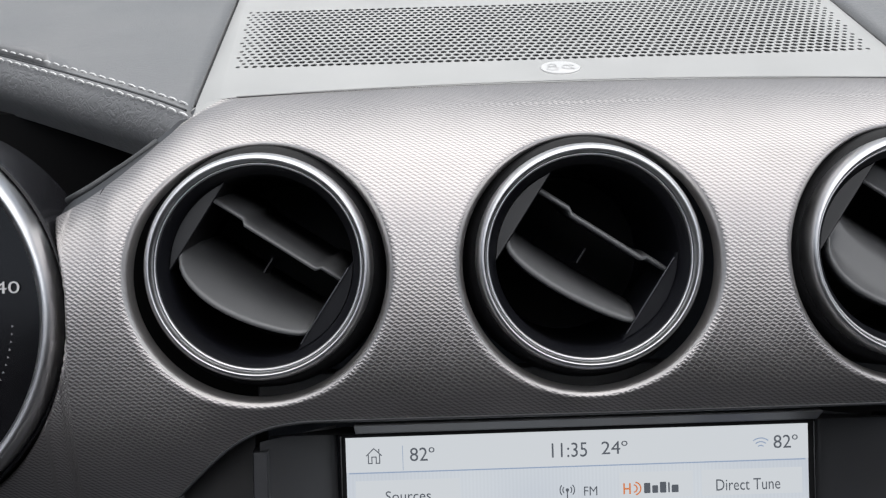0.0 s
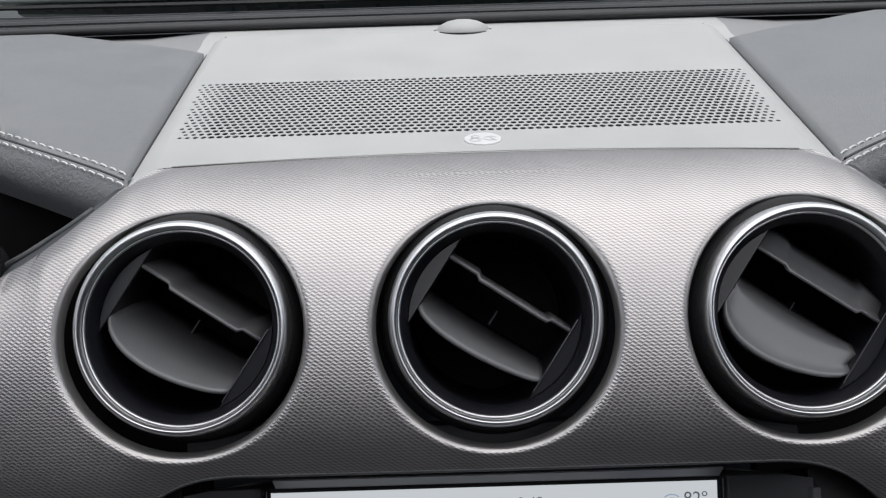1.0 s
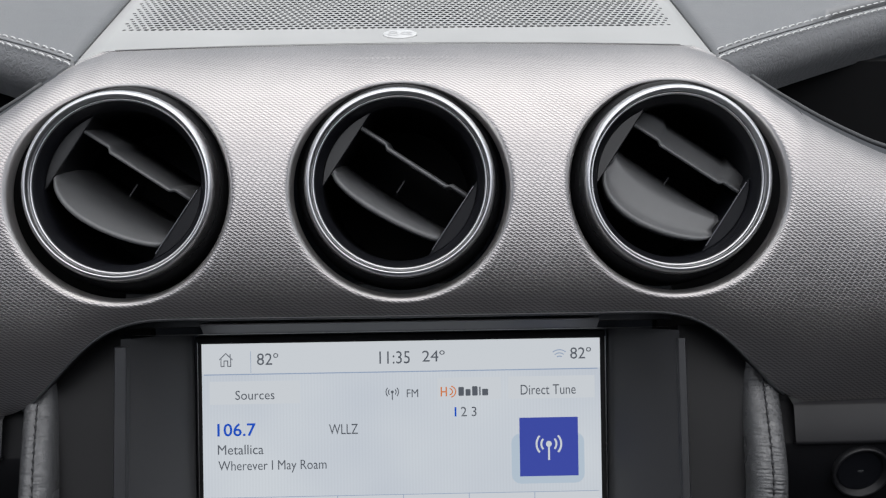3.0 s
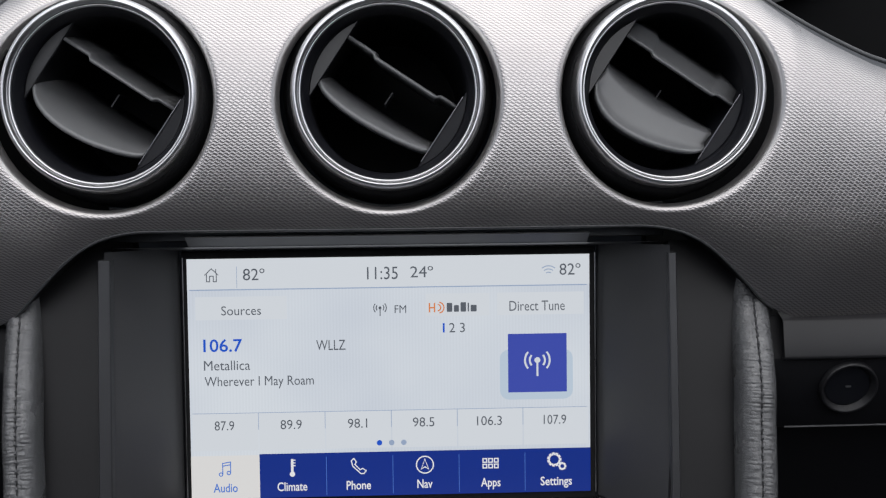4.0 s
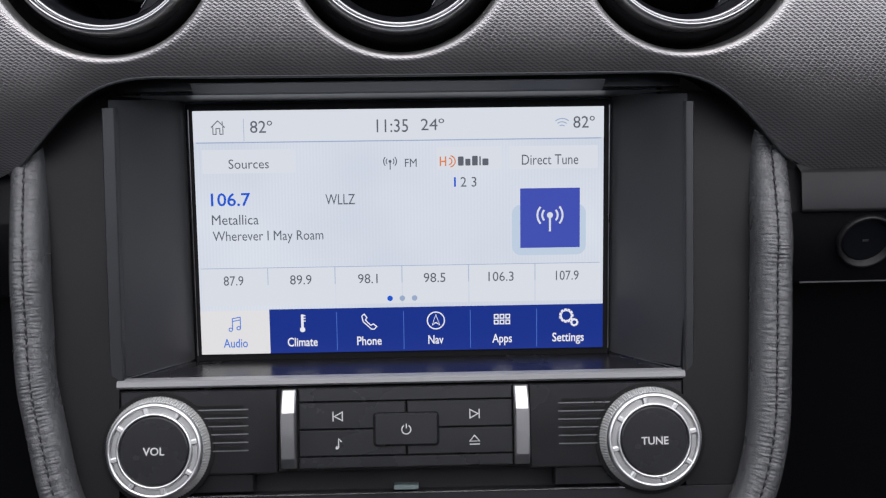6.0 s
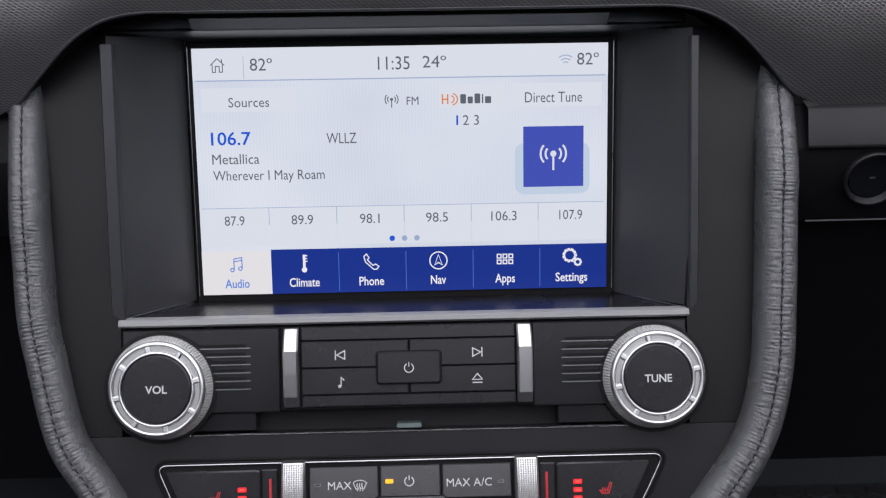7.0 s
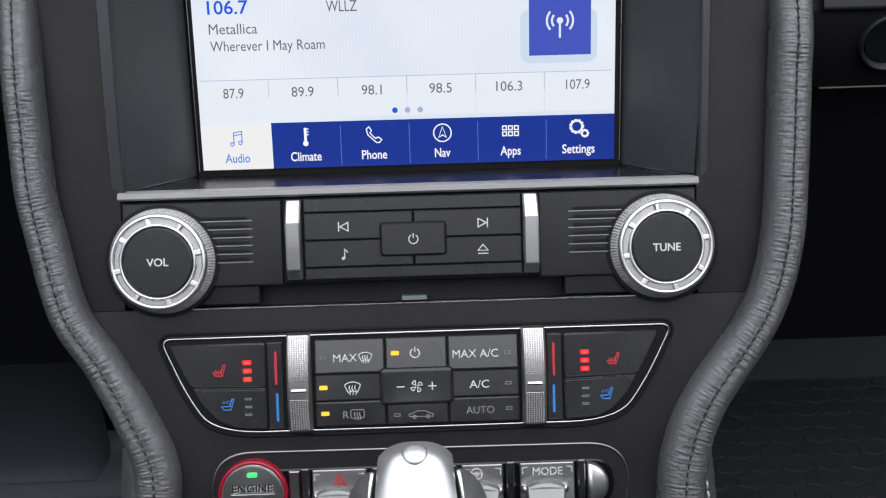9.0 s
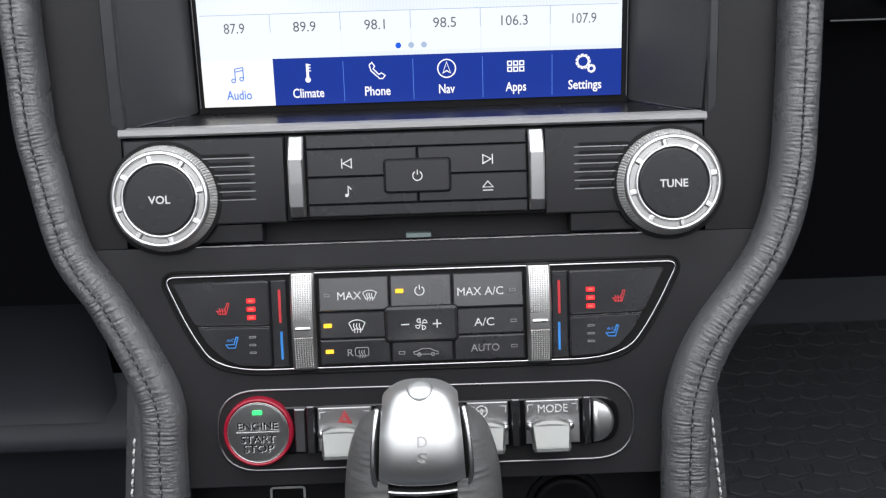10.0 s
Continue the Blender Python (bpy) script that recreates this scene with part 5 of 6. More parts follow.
part("power_gap", slab(rrect(-0.0124, -0.0250, 0.0141, -0.0114, 0.0016), 0.0, 0.00245, 0.0001), M_VOID, radio)
part("power_button", slab(rrect(-0.0119, -0.0246, 0.0136, -0.0119, 0.0014), 0.0, 0.0034, 0.0006), M_BTN, radio)
RW = 0.0024


def mark(nm, lines, width, mat, owner, w):
    part(nm, stroke(lines, width, w), mat, owner, recalc=False)


def power_mark(owner, u, v, r, w, width, mat=None):
    mark("power_mark", [arc(u, v, r, 120, 420, 18), [(u, v + r * 0.25), (u, v + r * 1.3)]], width, mat or M_PRINT, owner, w)


power_mark(radio, 0.0009, -0.0183, 0.0018, 0.0037, 0.00038)
mark("previous_mark", [[(-0.0283, -0.0146), (-0.0283, -0.0108)], [(-0.0246, -0.0110), (-0.0278, -0.0127), (-0.0246, -0.0144), (-0.0246, -0.0110)]], 0.00042, M_PRINT, radio, RW)
mark("next_mark", [[(0.0302, -0.0146), (0.0302, -0.0108)], [(0.0265, -0.0110), (0.0297, -0.0127), (0.0265, -0.0144), (0.0265, -0.0110)]], 0.00042, M_PRINT, radio, RW)
mark("note_mark", [[(-0.0262, -0.0250), (-0.0262, -0.0215), (-0.0250, -0.0228)], arc(-0.0268, -0.0251, 0.0004, 0, 360, 8)], 0.0005, M_PRINT, radio, RW)
mark("eject_mark", [[(0.0262, -0.0248), (0.0302, -0.0248)], [(0.0262, -0.0236), (0.0282, -0.0213), (0.0302, -0.0236), (0.0262, -0.0236)]], 0.0004, M_PRINT, radio, RW)


def knob(u, v, words, ww):
    ob = thing("rotary_knob", FASCIA @ Matrix.Translation((u, v, 0)), "knurled satin metal rotary knob marked " + words, "knob", "radio knobs")
    part("shadow_ring", lathe([(0.0222, 0.0), (0.0222, 0.0018), (0.0200, 0.0020)], 64), M_VOID, ob)
    bm = bmesh.new()
    n = 110
    loops = []
    for r, w, d in ((0.0206, 0.0010, 0), (0.0210, 0.0016, 1), (0.0193, 0.0070, 1), (0.0188, 0.0075, 0)):
        loops.append([((r - (0.00045 if d and i % 2 else 0)) * math.cos(math.pi * i / n), (r - (0.00045 if d and i % 2 else 0)) * math.sin(math.pi * i / n), w) for i in range(2 * n)])
    rings(bm, loops, False)
    part("knurled_rim", bm, M_KNURL, ob, "knurled metal rim")
    part("bevel", lathe([(0.0189, 0.0073), (0.0189, 0.0083), (0.0187, 0.0091), (0.0182, 0.0096), (0.0176, 0.0098), (0.0171, 0.0096), (0.0168, 0.0090)], 96), M_ALU, ob, "satin metal bevel", True)
    part("groove", lathe([(0.0169, 0.0086), (0.0146, 0.0086)], 96), M_GROOVE, ob)
    for k in range(8):
        a0 = 45 * k + 12
        sp = bmesh.new()
        rings(sp, [[(r * math.cos(radians(a0 + da)), r * math.sin(radians(a0 + da)), w) for r, da in ((0.0170, -3.4 * g), (0.0170, 3.4 * g), (0.0146, 4.0 * g), (0.0146, -4.0 * g))] for w, g in ((0.0080, 1.3), (0.0094, 1.0), (0.0097, 0.6))])
        part("spoke_plate", sp, M_ALU, ob)
    part("inner_ring", lathe([(0.0150, 0.0082), (0.0149, 0.0094), (0.0145, 0.0099), (0.0140, 0.0100), (0.0137, 0.0097), (0.0135, 0.0088)], 96), M_ALU, ob, "satin inner ring", True)
    cap = part("cap", lathe([(0.0136, 0.0086), (0.0134, 0.0093), (0.0128, 0.0096), (0.0002, 0.0096)], 64), M_BTN, ob, "soft black cap")
    lettering("text", words, 0.0, -0.0015, ww, 0.0030, M_PRINT, cap, 0.0099, 0.5, 0.015)
    return ob


knob(-0.0977, -0.0241, "VOL", 0.0084)
knob(0.0992, -0.0241, "TUNE", 0.0108)

# ---- climate panel ----
climate = thing("climate_panel", FASCIA, "black climate control panel with thin bright rim", "climate controls")
CL = [(-0.0995, -0.0556), (0.1020, -0.0556), (0.0915, -0.0770), (0.0800, -0.0927), (-0.0800, -0.0927), (-0.0905, -0.0770)]
cl = fillet(CL, [0.0040, 0.0040, 0.02, 0.020, 0.020, 0.02], 7)
part("bed", slab(cl, 0.0, 0.0008, 0.0003), M_VOID, climate)
part("rim", tube([(x, y, 0.0009) for x, y in offset(cl, -0.0004)], 0.0005, 6, None, True), M_RIM, climate, "thin bright rim", True)
part("rim_shadow", tube([(x, y, 0.0004) for x, y in offset(cl, -0.0022)], 0.0006, 6, None, True), M_VOID, climate, "", True)
BW, LEAN = 0.0026, 0.11
cols = ((-0.0398, -0.0120), (-0.0116, 0.0127), (0.0131, 0.0411))
rws = ((-0.0706, -0.0570), (-0.0814, -0.0710), (-0.0916, -0.0818))
for ci, (u0, u1) in enumerate(cols):
    for ri, (v0, v1) in enumerate(rws):
        if ci == 1 and ri == 1:
            continue
        bm = slab(box(u0, u1, v0, v1), 0.0008, BW, 0.0006)
        for vt in bm.verts:  # the face leans back a little in the top row, and bows
            if vt.co.z > 0.0012:
                vt.co.z -= (LEAN, 0.05, 0.0)[ri] * (vt.co.y - v0)
        part("button", bm, M_CLIM, climate)
part("fan_gap", slab(rrect(-0.0141, -0.0837, 0.0150, -0.0690, 0.0018), 0.0008, BW + 0.0004, 0.0001), M_VOID, climate)
part("fan_button", slab(rrect(-0.0137, -0.0833, 0.0146, -0.0694, 0.0016), 0.0008, BW + 0.0018, 0.0010), M_CLIM, climate, "raised fan rocker button")
for s in (-1, 1):
    cl_s = [(s * 0.0590, -0.0575), (s * 0.0968, -0.0575), (s * 0.0905, -0.0705), (s * 0.0883, -0.0746), (s * 0.0590, -0.0752)]
    part("seat_button", slab(fillet(cl_s, 0.0014, 3), 0.0008, BW, 0.0006), M_CLIM, climate)
    cl_t = [(s * 0.0590, -0.0758), (s * 0.0877, -0.0752), (s * 0.0842, -0.0815), (s * 0.0780, -0.0880), (s * 0.0720, -0.0912), (s * 0.0590, -0.0918)]
    part("seat_button", slab(fillet(cl_t, 0.0014, 3), 0.0008, BW, 0.0006), M_CLIM, climate)
    part("seat_divider", tube([(s * 0.0592, -0.0755, BW - 0.0002), (s * 0.0876, -0.0749, BW - 0.0002)], 0.00022, 6), M_RIM, climate, "fine bright divider")
    part("scale_strip", slab(box(*sorted((s * 0.0522, s * 0.0584)), -0.0918, -0.0575), 0.0008, 0.0018, 0.0004), M_CLIM, climate)
    part("warm_line", slab(rrect(s * 0.0550 - 0.0005, -0.0744, s * 0.0550 + 0.0005, -0.0611, 0.0004), 0.0012, 0.0020, 0.0001), M_REDP, climate, "red warm line")
    part("cool_line", slab(rrect(s * 0.0548 - 0.0005, -0.0890, s * 0.0548 + 0.0005, -0.0778, 0.0004), 0.0012, 0.0020, 0.0001), M_BLUEP, climate, "blue cool line")
    # thumb wheel: bowed drum with a raised grid and a plain band with a notch
    uc = s * 0.0462 + 0.0006
    wheel = part("thumb_wheel", bmesh.new(), M_WHEEL, climate, "knurled aluminium thumb wheel")
    bm = bmesh.new()

    def drum_w(v):
        q = (v + 0.0738) / 0.0190
        return 0.0034 + 0.0042 * math.sqrt(max(0.0, 1 - q * q * 0.92))
    vv = [-0.0926 + 0.0378 * k / 60 for k in range(61)]
    loops = [[(uc - 0.0046, v, 0.0), (uc - 0.0046, v, drum_w(v) - 0.0008), (uc - 0.0038, v, drum_w(v)), (uc + 0.0038, v, drum_w(v)), (uc + 0.0046, v, drum_w(v) - 0.0008), (uc + 0.0046, v, 0.0)] for v in vv]
    rings(bm, loops)
    bm.to_mesh(wheel.data)
    bm.free()
    kb = bmesh.new()
    for k in range(44):
        v = -0.0918 + 0.00084 * k
        if -0.0793 < v < -0.0728:
            continue
        for j in range(8):
            u = uc - 0.0033 + 0.00094 * j
            h = 0.00034
            b4 = [kb.verts.new((u + a, v + b, drum_w(v + b))) for a, b in ((-h, -h), (h, -h), (h, h), (-h, h))]
            t4 = [kb.verts.new((u + a * 0.5, v + b * 0.5, drum_w(v) + 0.00045)) for a, b in ((-h, -h), (h, -h), (h, h), (-h, h))]
            for i in range(4):
                kb.faces.new((b4[i], b4[(i + 1) % 4], t4[(i + 1) % 4], t4[i]))
            kb.faces.new(t4)
    part("knurling", kb, M_WHEEL, wheel)
    nt = bmesh.new()
    tube([(uc - 0.0028, -0.0761, drum_w(-0.076)), (uc + 0.0028, -0.0761, drum_w(-0.076))], 0.0007, 8, nt)
    part("notch", nt, M_BRIGHT, wheel)

L1 = BW + 0.0002
LT = BW + 0.0003 - LEAN * 0.0050  # lettering on the leaning top row


def lamp(u, v, mat, hw=0.0016, hv=0.0008):
    part("lamp", slab(rrect(u - hw, v - hv, u + hw, v + hv, 0.0003, 2), BW - 0.0004, BW + 0.0003, 0.0001), mat, climate)


for u, v, mt in ((-0.0364, -0.0761, G_AMBER), (-0.0360, -0.0864, G_AMBER), (-0.0078, -0.0632, G_AMBER)):
    lamp(u, v, mt)
for u, v in ((-0.0362, -0.0640), (0.0366, -0.0642), (0.0368, -0.0764), (0.0368, -0.0865), (-0.0076, -0.0878)):
    mark("unlit_lamp", [box(u - 0.0011, u + 0.0011, v - 0.0005, v + 0.0005) + [(u - 0.0011, v - 0.0005)]], 0.00026, M_PRINTDIM, climate, L1)
for u in (-0.0661, 0.0673):
    for k in range(3):
        lamp(u, -0.0651 - 0.0033 * k, G_LEDRED, 0.0017, 0.0009)
        part("lamp_core", slab(rrect(u - 0.0010, -0.0655 - 0.0033 * k, u + 0.0010, -0.0647 - 0.0033 * k, 0.0002, 2), BW, BW + 0.0005, 0.0001), G_LEDCORE, climate)
        v = -0.0795 - 0.0031 * k
        mark("unlit_lamp", [box(u - 0.0012, u + 0.0012, v - 0.0003, v + 0.0003) + [(u - 0.0012, v - 0.0003)]], 0.00026, M_PRINTDIM, climate, L1)


def seat_mark(u, v, mat, waves):
    k = 0.0022
    ln = [[(u - 1.1 * k, v - 0.2 * k), (u - 0.7 * k, v - 0.8 * k), (u + 0.55 * k, v - 0.8 * k), (u + 1.1 * k, v + 1.1 * k), (u + 0.75 * k, v + 1.15 * k), (u + 0.35 * k, v - 0.15 * k), (u - 1.1 * k, v - 0.2 * k)]]
    if waves:
        ln += [[(u + d * k, v - 0.9 * k), (u + (d + 0.12) * k, v - 0.2 * k), (u + (d - 0.08) * k, v + 0.3 * k)] for d in (-0.6, -0.15, 0.3)]
    mark("seat_mark", ln, 0.00038, mat, climate, L1)
    if not waves:
        lettering("text", "A/C", u - 0.0006, v + 0.0007, 0.0030, 0.0012, mat, climate, L1, 0.5)


for u, v in ((-0.0771, -0.0683), (0.0785, -0.0684)):
    seat_mark(u, v, M_REDP, True)
for u, v in ((-0.0742, -0.0818), (0.0757, -0.0822)):
    seat_mark(u, v, M_BLUEP, False)


def glass_mark(u, v, k, mat, square=False):
    if square:
        ln = [rrect(u - 1.2 * k, v - 0.75 * k, u + 1.2 * k, v + 0.75 * k, 0.3 * k, 3)]
        ln[0] = ln[0] + [ln[0][0]]
    else:
        ln = [arc(u, v - 1.0 * k, 1.9 * k, 132, 48, 8) + [(u + 0.75 * k, v - 0.75 * k)] + arc(u, v - 1.7 * k, 1.15 * k, 52, 128, 6) + [(u - 1.27 * k, v + 0.41 * k)]]
    ln += [[(u + d * k, v - 1.15 * k), (u + (d + 0.14) * k, v - 0.6 * k), (u + (d - 0.12) * k, v - 0.1 * k), (u + d * k, v + 0.35 * k)] for d in (-0.45, 0.0, 0.45)]
    mark("demist_mark", ln, 0.00034, mat, climate, L1)


lettering("text", "MAX", -0.0322, -0.0660, 0.0094, 0.0031, M_PRINT, climate, LT)
glass_mark(-0.0195, -0.0643, 0.0021, M_PRINT)
glass_mark(-0.0249, -0.0763, 0.0025, M_PRINT)
lettering("text", "R", -0.0290, -0.0884, 0.0024, 0.0028, M_PRINTDIM, climate, L1)
glass_mark(-0.0233, -0.0868, 0.0022, M_PRINTDIM, True)
power_mark(climate, 0.0001, -0.0634, 0.0018, LT, 0.0004, M_PRINT)
lettering("text", "MAX A/C", 0.0240, -0.0659, 0.0180, 0.0032, M_PRINT, climate, LT, 0.5)
lettering("text", "A/C", 0.0252, -0.0780, 0.0078, 0.0031, M_PRINT, climate, L1, 0.5)
lettering("text", "AUTO", 0.0253, -0.0882, 0.0112, 0.0029, M_PRINTDIM, climate, L1, 0.5)
FW = BW + 0.0020
mark("fan_marks", [[(-0.0075, -0.0763), (-0.0044, -0.0763)], [(0.0050, -0.0763), (0.0082, -0.0763)], [(0.0066, -0.0747), (0.0066, -0.0779)]], 0.00045, M_PRINT, climate, FW)
mark("fan_blades", [[(0.0004 + r * math.cos(radians(a + da)), -0.0763 + r * math.sin(radians(a + da))) for r, da in ((0.0004, 0), (0.0014, 38), (0.0021, 34), (0.0024, 14), (0.0023, -8), (0.0017, -6), (0.0011, 6), (0.0004, 0))] for a in (20, 110, 200, 290)], 0.00034, M_PRINT, climate, FW)
mark("recirculate_mark", [[(-0.0026, -0.0886), (-0.0030, -0.0876), (-0.0012, -0.0872), (0.0002, -0.0864), (0.0034, -0.0864), (0.0052, -0.0873), (0.0066, -0.0877), (0.0066, -0.0887), (-0.0026, -0.0886)], arc(-0.0008, -0.0887, 0.0007, 0, 360, 8), arc(0.0046, -0.0887, 0.0007, 0, 360, 8)], 0.00032, M_PRINTDIM, climate, L1)

# ---- switch row ----
switches = thing("switch_row", FASCIA, "pill-shaped row of metal toggle switches in a bright rim", "switch row")
pill = fillet([(-0.0818, -0.1012), (0.0838, -0.1022), (0.0838, -0.1338), (-0.0818, -0.1338)], 0.0165, 9)
part("bed", slab(pill, 0.0, 0.0008, 0.0004), M_DARK, switches)
part("rim", tube([(x, y, 0.0008) for x, y in pill], 0.0005, 6, None, True), M_SLAT, switches, "thin bright rim", True)
pill2 = fillet([(-0.0740, -0.1082), (0.0780, -0.1082), (0.0780, -0.1272), (-0.0740, -0.1272)], 0.0090, 7)
part("housing", slab(pill2, 0.0008, 0.0022, 0.0006), M_GLOSS, switches, "glossy black housing")
for u0, u1 in ((-0.0420, -0.0206), (-0.0185, 0.0150), (0.0172, 0.0336), (0.0404, 0.0620)):
    # plate hollowed slightly from top to bottom
    bm = bmesh.new()
    rings(bm, [[(u0, v, 0.0022), (u0, v, w - 0.0004), (u0 + 0.0004, v, w), (u1 - 0.0004, v, w), (u1, v, w - 0.0004), (u1, v, 0.0022)] for v, w in ((-0.1262, 0.0032), (-0.1256, 0.0036), (-0.1225, 0.0035), (-0.1190, 0.0033), (-0.1150, 0.0031), (-0.1115, 0.0031), (-0.1092, 0.0031), (-0.1088, 0.0030))])
    part("toggle_plate", bm, M_PLATE, switches, "satin metal plate")
    uc = (u0 + u1) / 2 - 0.0012
    for e in (-1, 1):  # axle ends
        part("axle_end", lathe([(0.0016, -0.0012), (0.0016, 0.0004), (0.0012, 0.0009), (0.0002, 0.0010)], 20), M_CHROME, switches, "round metal axle end", True).matrix_basis = Matrix.Translation((uc + e * 0.0082, -0.1188, 0.0050)) @ pose(0, 0, 0, 0, e * 55)
    hw = 0.0076
    bm = bmesh.new()
    prof = [(-0.1160, 0.0034), (-0.1142, 0.0058), (-0.1146, 0.0078), (-0.1156, 0.0090), (-0.1168, 0.0096), (-0.1176, 0.0097), (-0.1250, 0.0126), (-0.1256, 0.0132), (-0.1268, 0.0133), (-0.1274, 0.0122), (-0.1262, 0.0104), (-0.1230, 0.0080), (-0.1215, 0.0034)]
    loops = []
    for q in (-1.0, -0.92, -0.75, -0.5, -0.25, 0.0, 0.25, 0.5, 0.75, 0.92, 1.0):
        sag = 0.0030 * (abs(q) ** 2.2)
        loops.append([(uc + hw * (1 - 0.10 * (5 < k < 10)) * q, v - (sag * (1, 1, 0.8, 0.55, 0.3, 0.1)[k] if k < 6 else 0), w - (0.0006 if abs(q) == 1 else 0)) for k, (v, w) in enumerate(prof)])
    rings(bm, loops)
    part("toggle", bm, M_TAB, switches, "satin aluminium toggle lever")
    mark("bracket_mark", [[(u0 + 0.0010, -0.1130), (u0 + 0.0010, -0.1104), (u0 + 0.0032, -0.1104)], [(u1 - 0.0010, -0.1130), (u1 - 0.0010, -0.1104), (u1 - 0.0032, -0.1104)]], 0.0003, M_PRINT, switches, 0.0036)
part("end_plate", slab(box(-0.0512, -0.0468, -0.1262, -0.1088), 0.0022, 0.0036, 0.0005), M_SLAT, switches)
for u0, u1 in ((-0.0462, -0.0430), (0.0348, 0.0382), (0.0632, 0.0662)):
    part("divider", slab(box(u0, u1, -0.1268, -0.1076), 0.0022, 0.0050, 0.0005), M_EDGE, switches, "dark metal divider with bevelled edges")
cap_pts = [(0.0672, -0.1260), (0.0672, -0.1092)] + arc(0.0672, -0.1176, 0.0084, 90, -90, 12)[1:-1]
dome = bmesh.new()
rings(dome, [[(x, y, w) for x, y in offset(cap_pts[::-1], d)] for d, w in ((0, 0.0022), (0, 0.0044), (0.0004, 0.0052), (0.0009, 0.0057), (0.0016, 0.0060))])
part("end_cap", dome, M_ALU, switches, "half-round metal end cap", True)
lettering("text", "MODE", 0.0513, -0.1136, 0.0118, 0.0032, M_PRINT, switches, 0.0036, 0.5)
mark("steering_mark", [arc(0.0231, -0.1123, 0.0022, 0, 360, 20), arc(0.0231, -0.1123, 0.0007, 0, 360, 10), [(0.0210, -0.1121), (0.0252, -0.1121)], [(0.0231, -0.1128), (0.0231, -0.1144)]], 0.0005, M_PRINT, switches, 0.0036)
mark("hazard_mark", [[(-0.0338, -0.1150), (-0.0312, -0.1104), (-0.0286, -0.1150), (-0.0338, -0.1150)], [(-0.0326, -0.1143), (-0.0312, -0.1118), (-0.0298, -0.1143), (-0.0326, -0.1143)]], 0.0004, M_REDP, switches, 0.0036)

start = thing("start_button", FASCIA @ Matrix.Translation((-0.0654, -0.1174, 0.0)), "round engine start button with a red ring and metal face", "start button")
part("red_ring", lathe([(0.0139, 0.0005), (0.0138, 0.0040), (0.0133, 0.0051), (0.0126, 0.0051), (0.0121, 0.0042)], 64), M_RED, start, "red anodised ring", True)
part("ring_edge", tube([(0.0120 * math.cos(a), 0.0120 * math.sin(a), 0.0046) for a in np.linspace(0, 2 * math.pi, 65)[:-1]], 0.00022, 6, None, True), M_CHROME, start, "fine bright inner edge", True)
face = part("face", lathe([(0.0122, 0.0040), (0.0114, 0.0047), (0.0002, 0.0049)], 64), M_FACE, start, "brushed metal face")
part("lamp", slab(rrect(-0.0020, 0.0072, 0.0020, 0.0090, 0.0006), 0.0042, 0.0054, 0.0002), G_GREEN, start, "green lamp")
for du, fill, lift in ((0.00026, M_PRINT, 0.0), (0.0, M_BLACK, 0.0001)):
    for wd, v, ww in (("ENGINE", 0.0014, 0.0158), ("START", -0.0038, 0.0136), ("STOP", -0.0076, 0.0118)):
        lettering("text", wd, du, v - du, ww, 0.0029, fill, face, 0.0052 + lift, 0.5, 0.006)
mark("rule", [[(-0.0085, 0.0004), (0.0085, 0.0004)]], 0.0003, M_PRINT, face, 0.0052)

# ---- gear selector ----
shifter = thing("gear_selector", FASCIA @ Matrix.Translation((-0.0005, 0, 0)), "gear selector with polished metal cap and black leather sides", "gear selector")
cap_prof = [(-0.0905, 0.038), (-0.0893, 0.046), (-0.0894, 0.0515), (-0.0904, 0.0560), (-0.0940, 0.0592), (-0.1000, 0.0617), (-0.1060, 0.0634), (-0.1115, 0.0642), (-0.1162, 0.0640), (-0.1203, 0.0627), (-0.1230, 0.0604), (-0.1243, 0.0565), (-0.1248, 0.048), (-0.1248, 0.036)]
cp = spline(cap_prof, 6)


def cap_half(v):
    return 0.0134 + 0.0018 * max(0.0, (-v - 0.090) / 0.035)


def cap_w(v):
    return lerp_table(-v, [(-a, b) for a, b in cap_prof[2:12]])


bm = bmesh.new()
loops = []
for i, (v, w) in enumerate(cp):
    half = cap_half(v)
    tail = max(0.0, min(1.0, (-v - 0.116) / 0.008))
    loops.append([(half * q, v - 0.0060 * abs(q) ** 3 * max(0.0, 1 - max(0.0, (-v - 0.090)) / 0.016) + 0.0014 * tail * abs(q) ** 3, w - 0.0034 * abs(q) ** 3.6) for q in [-1 + k / 10 for k in range(21)]])
rings(bm, loops, False, False)
metal_cap = part("metal_cap", bm, M_CAP, shifter, "polished satin metal cap", True)
# chrome moulding down both sides and round the foot of the cap, over a dark gap
trim_line = [(0.0150, -0.0975, 0.0540), (0.0158, -0.1020, 0.0562), (0.0166, -0.1090, 0.0575), (0.0170, -0.1160, 0.0576), (0.0169, -0.1215, 0.0566), (0.0155, -0.1252, 0.0556), (0.0120, -0.1268, 0.0552), (0.0060, -0.1274, 0.0552)]
trim_line = trim_line + [(0.0, -0.1276, 0.0552)] + [(-a, b, c) for a, b, c in reversed(trim_line)]
part("chrome_trim", tube(spline(trim_line, 5), 0.0010, 10), M_CHROME, shifter, "bright chrome moulding", True)
part("gap", tube(spline([(a * 0.93, b + 0.0008, c - 0.0012) for a, b, c in trim_line], 5), 0.0014, 8), M_VOID, shifter, "dark gap", True)
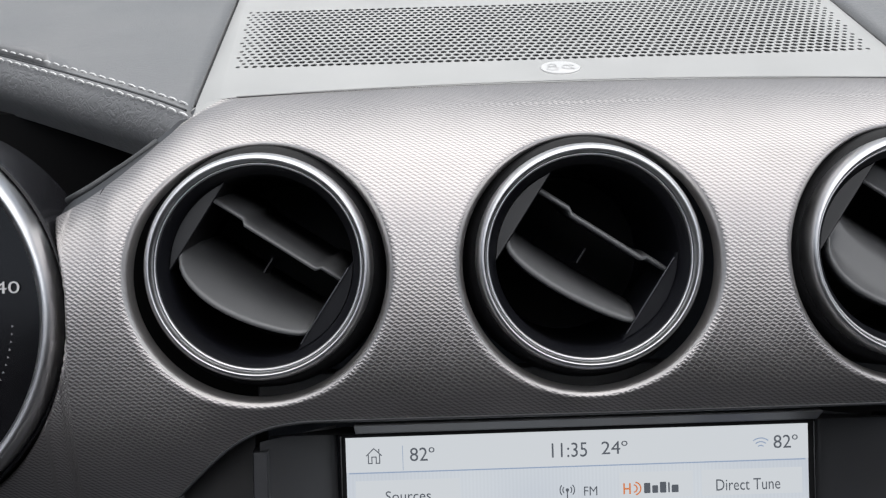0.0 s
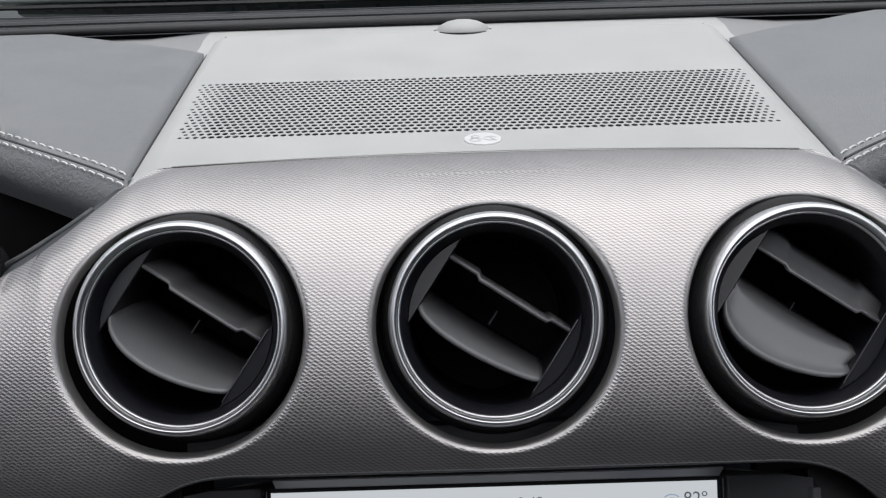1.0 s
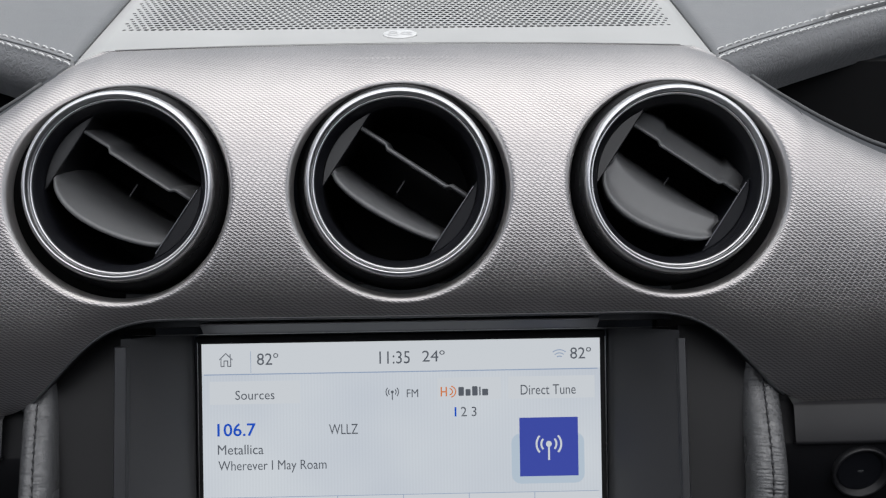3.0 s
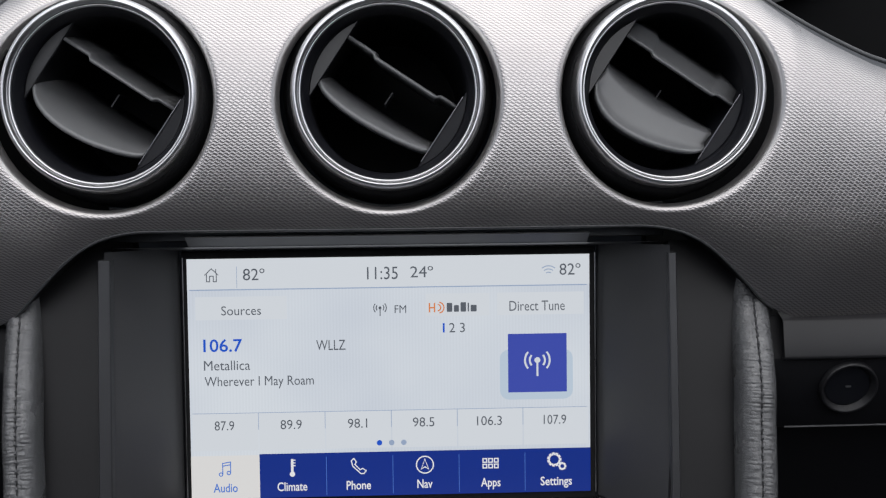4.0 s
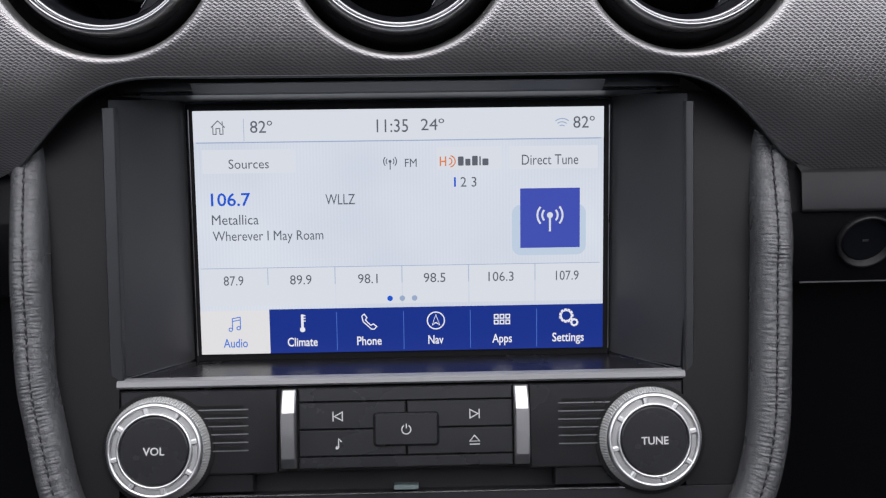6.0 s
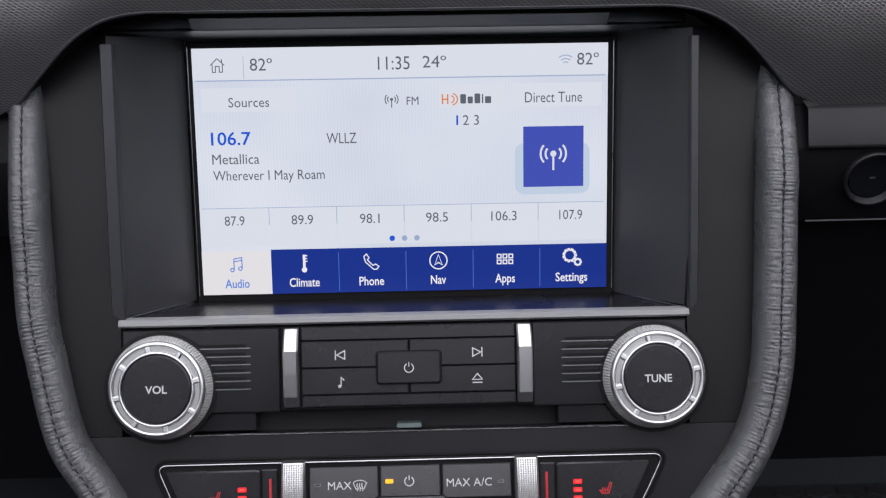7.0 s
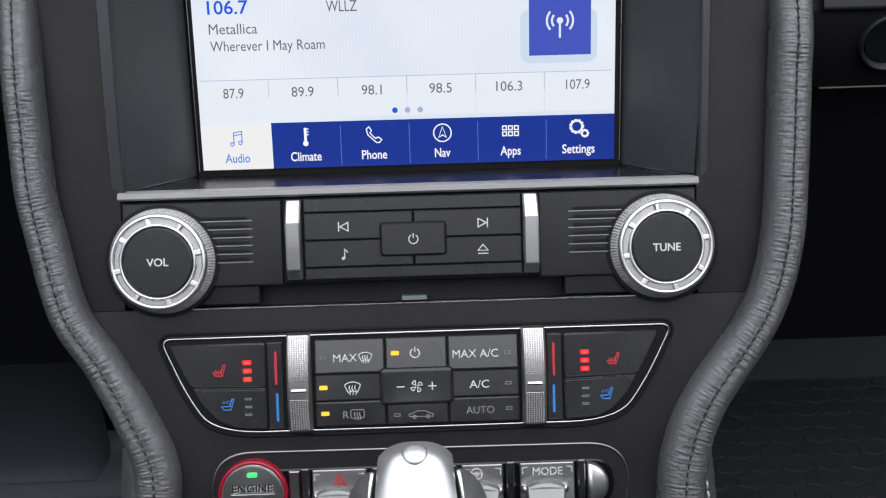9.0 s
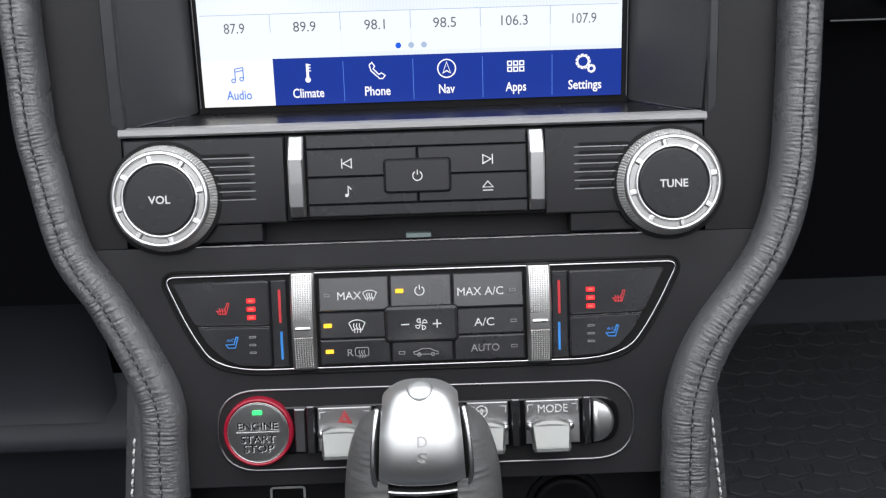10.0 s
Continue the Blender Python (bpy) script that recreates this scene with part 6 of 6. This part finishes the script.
for s in (-1, 1):
    lobe = bmesh.new()
    loops = []
    for k in range(161):
        a = math.pi * (0.004 + 0.992 * k / 160)
        v = -0.1370 + 0.0340 * math.cos(a)
        r = math.sin(a) ** 0.62
        lp = []
        for b in [math.pi * (-0.5 + j / 18) for j in range(19)]:
            # fine creases across the hide, strongest by the metal
            crease = 0.00055 * max(0.0, math.sin(b)) ** 2 * noise.noise(Vector((v * 900, b * 1.6, 5.0 * s))) + 0.0003 * noise.noise(Vector((v * 180, b * 2.5, 9.0 * s)))
            lp.append((s * (0.0120 + 0.0170 * r * max(0.0, math.cos(b)) ** 0.75 + 0.4 * crease), v, 0.034 + 0.024 * r * math.sin(b) + crease))
        loops.append(lp)
    rings(lobe, loops, False, False)
    part("leather_side", lobe, M_SHIFT, shifter, "black leather side", True)
part("release_button", lathe([(0.0076, -0.0010), (0.0068, 0.0001), (0.0054, 0.0008), (0.0030, 0.0012), (0.0002, 0.0013)], 32), M_CAP, shifter, "oval release button", True).matrix_basis = Matrix.Translation((0.0, -0.0906, 0.0556)) @ pose(0, 0, 0, -54) @ Matrix.Diagonal((0.68, 0.66, 1, 1))
for wd, v, h in (("P", -0.0968, 0.0024), ("R", -0.0998, 0.0024), ("N", -0.1028, 0.0024), ("D", -0.1068, 0.0038), ("S", -0.1124, 0.0038)):
    for fill, lift, fat in ((M_PRINT, 0.0003, 0.04), (M_GROOVE, 0.0005, 0.0)):
        if wd in "DS" or fill is M_GROOVE:
            lt = lettering("text", wd, 0.0, -0.5 * h, 0.0034 if wd in "DS" else 0.0022, h, fill if wd in "DS" else M_CHROME, metal_cap, 0.0, 0.5, fat)
            tilt = math.degrees(math.atan2(cap_w(v - 0.001) - cap_w(v + 0.001), 0.002))
            lt.matrix_basis = Matrix.Translation((0.0004, v, cap_w(v) + lift)) @ pose(0, 0, 0, -tilt)
part("lever", tube([(0, -0.108, 0.042), (0, -0.150, 0.022), (0, -0.24, -0.01)], 0.010, 12), M_DARK, shifter, smooth=True)
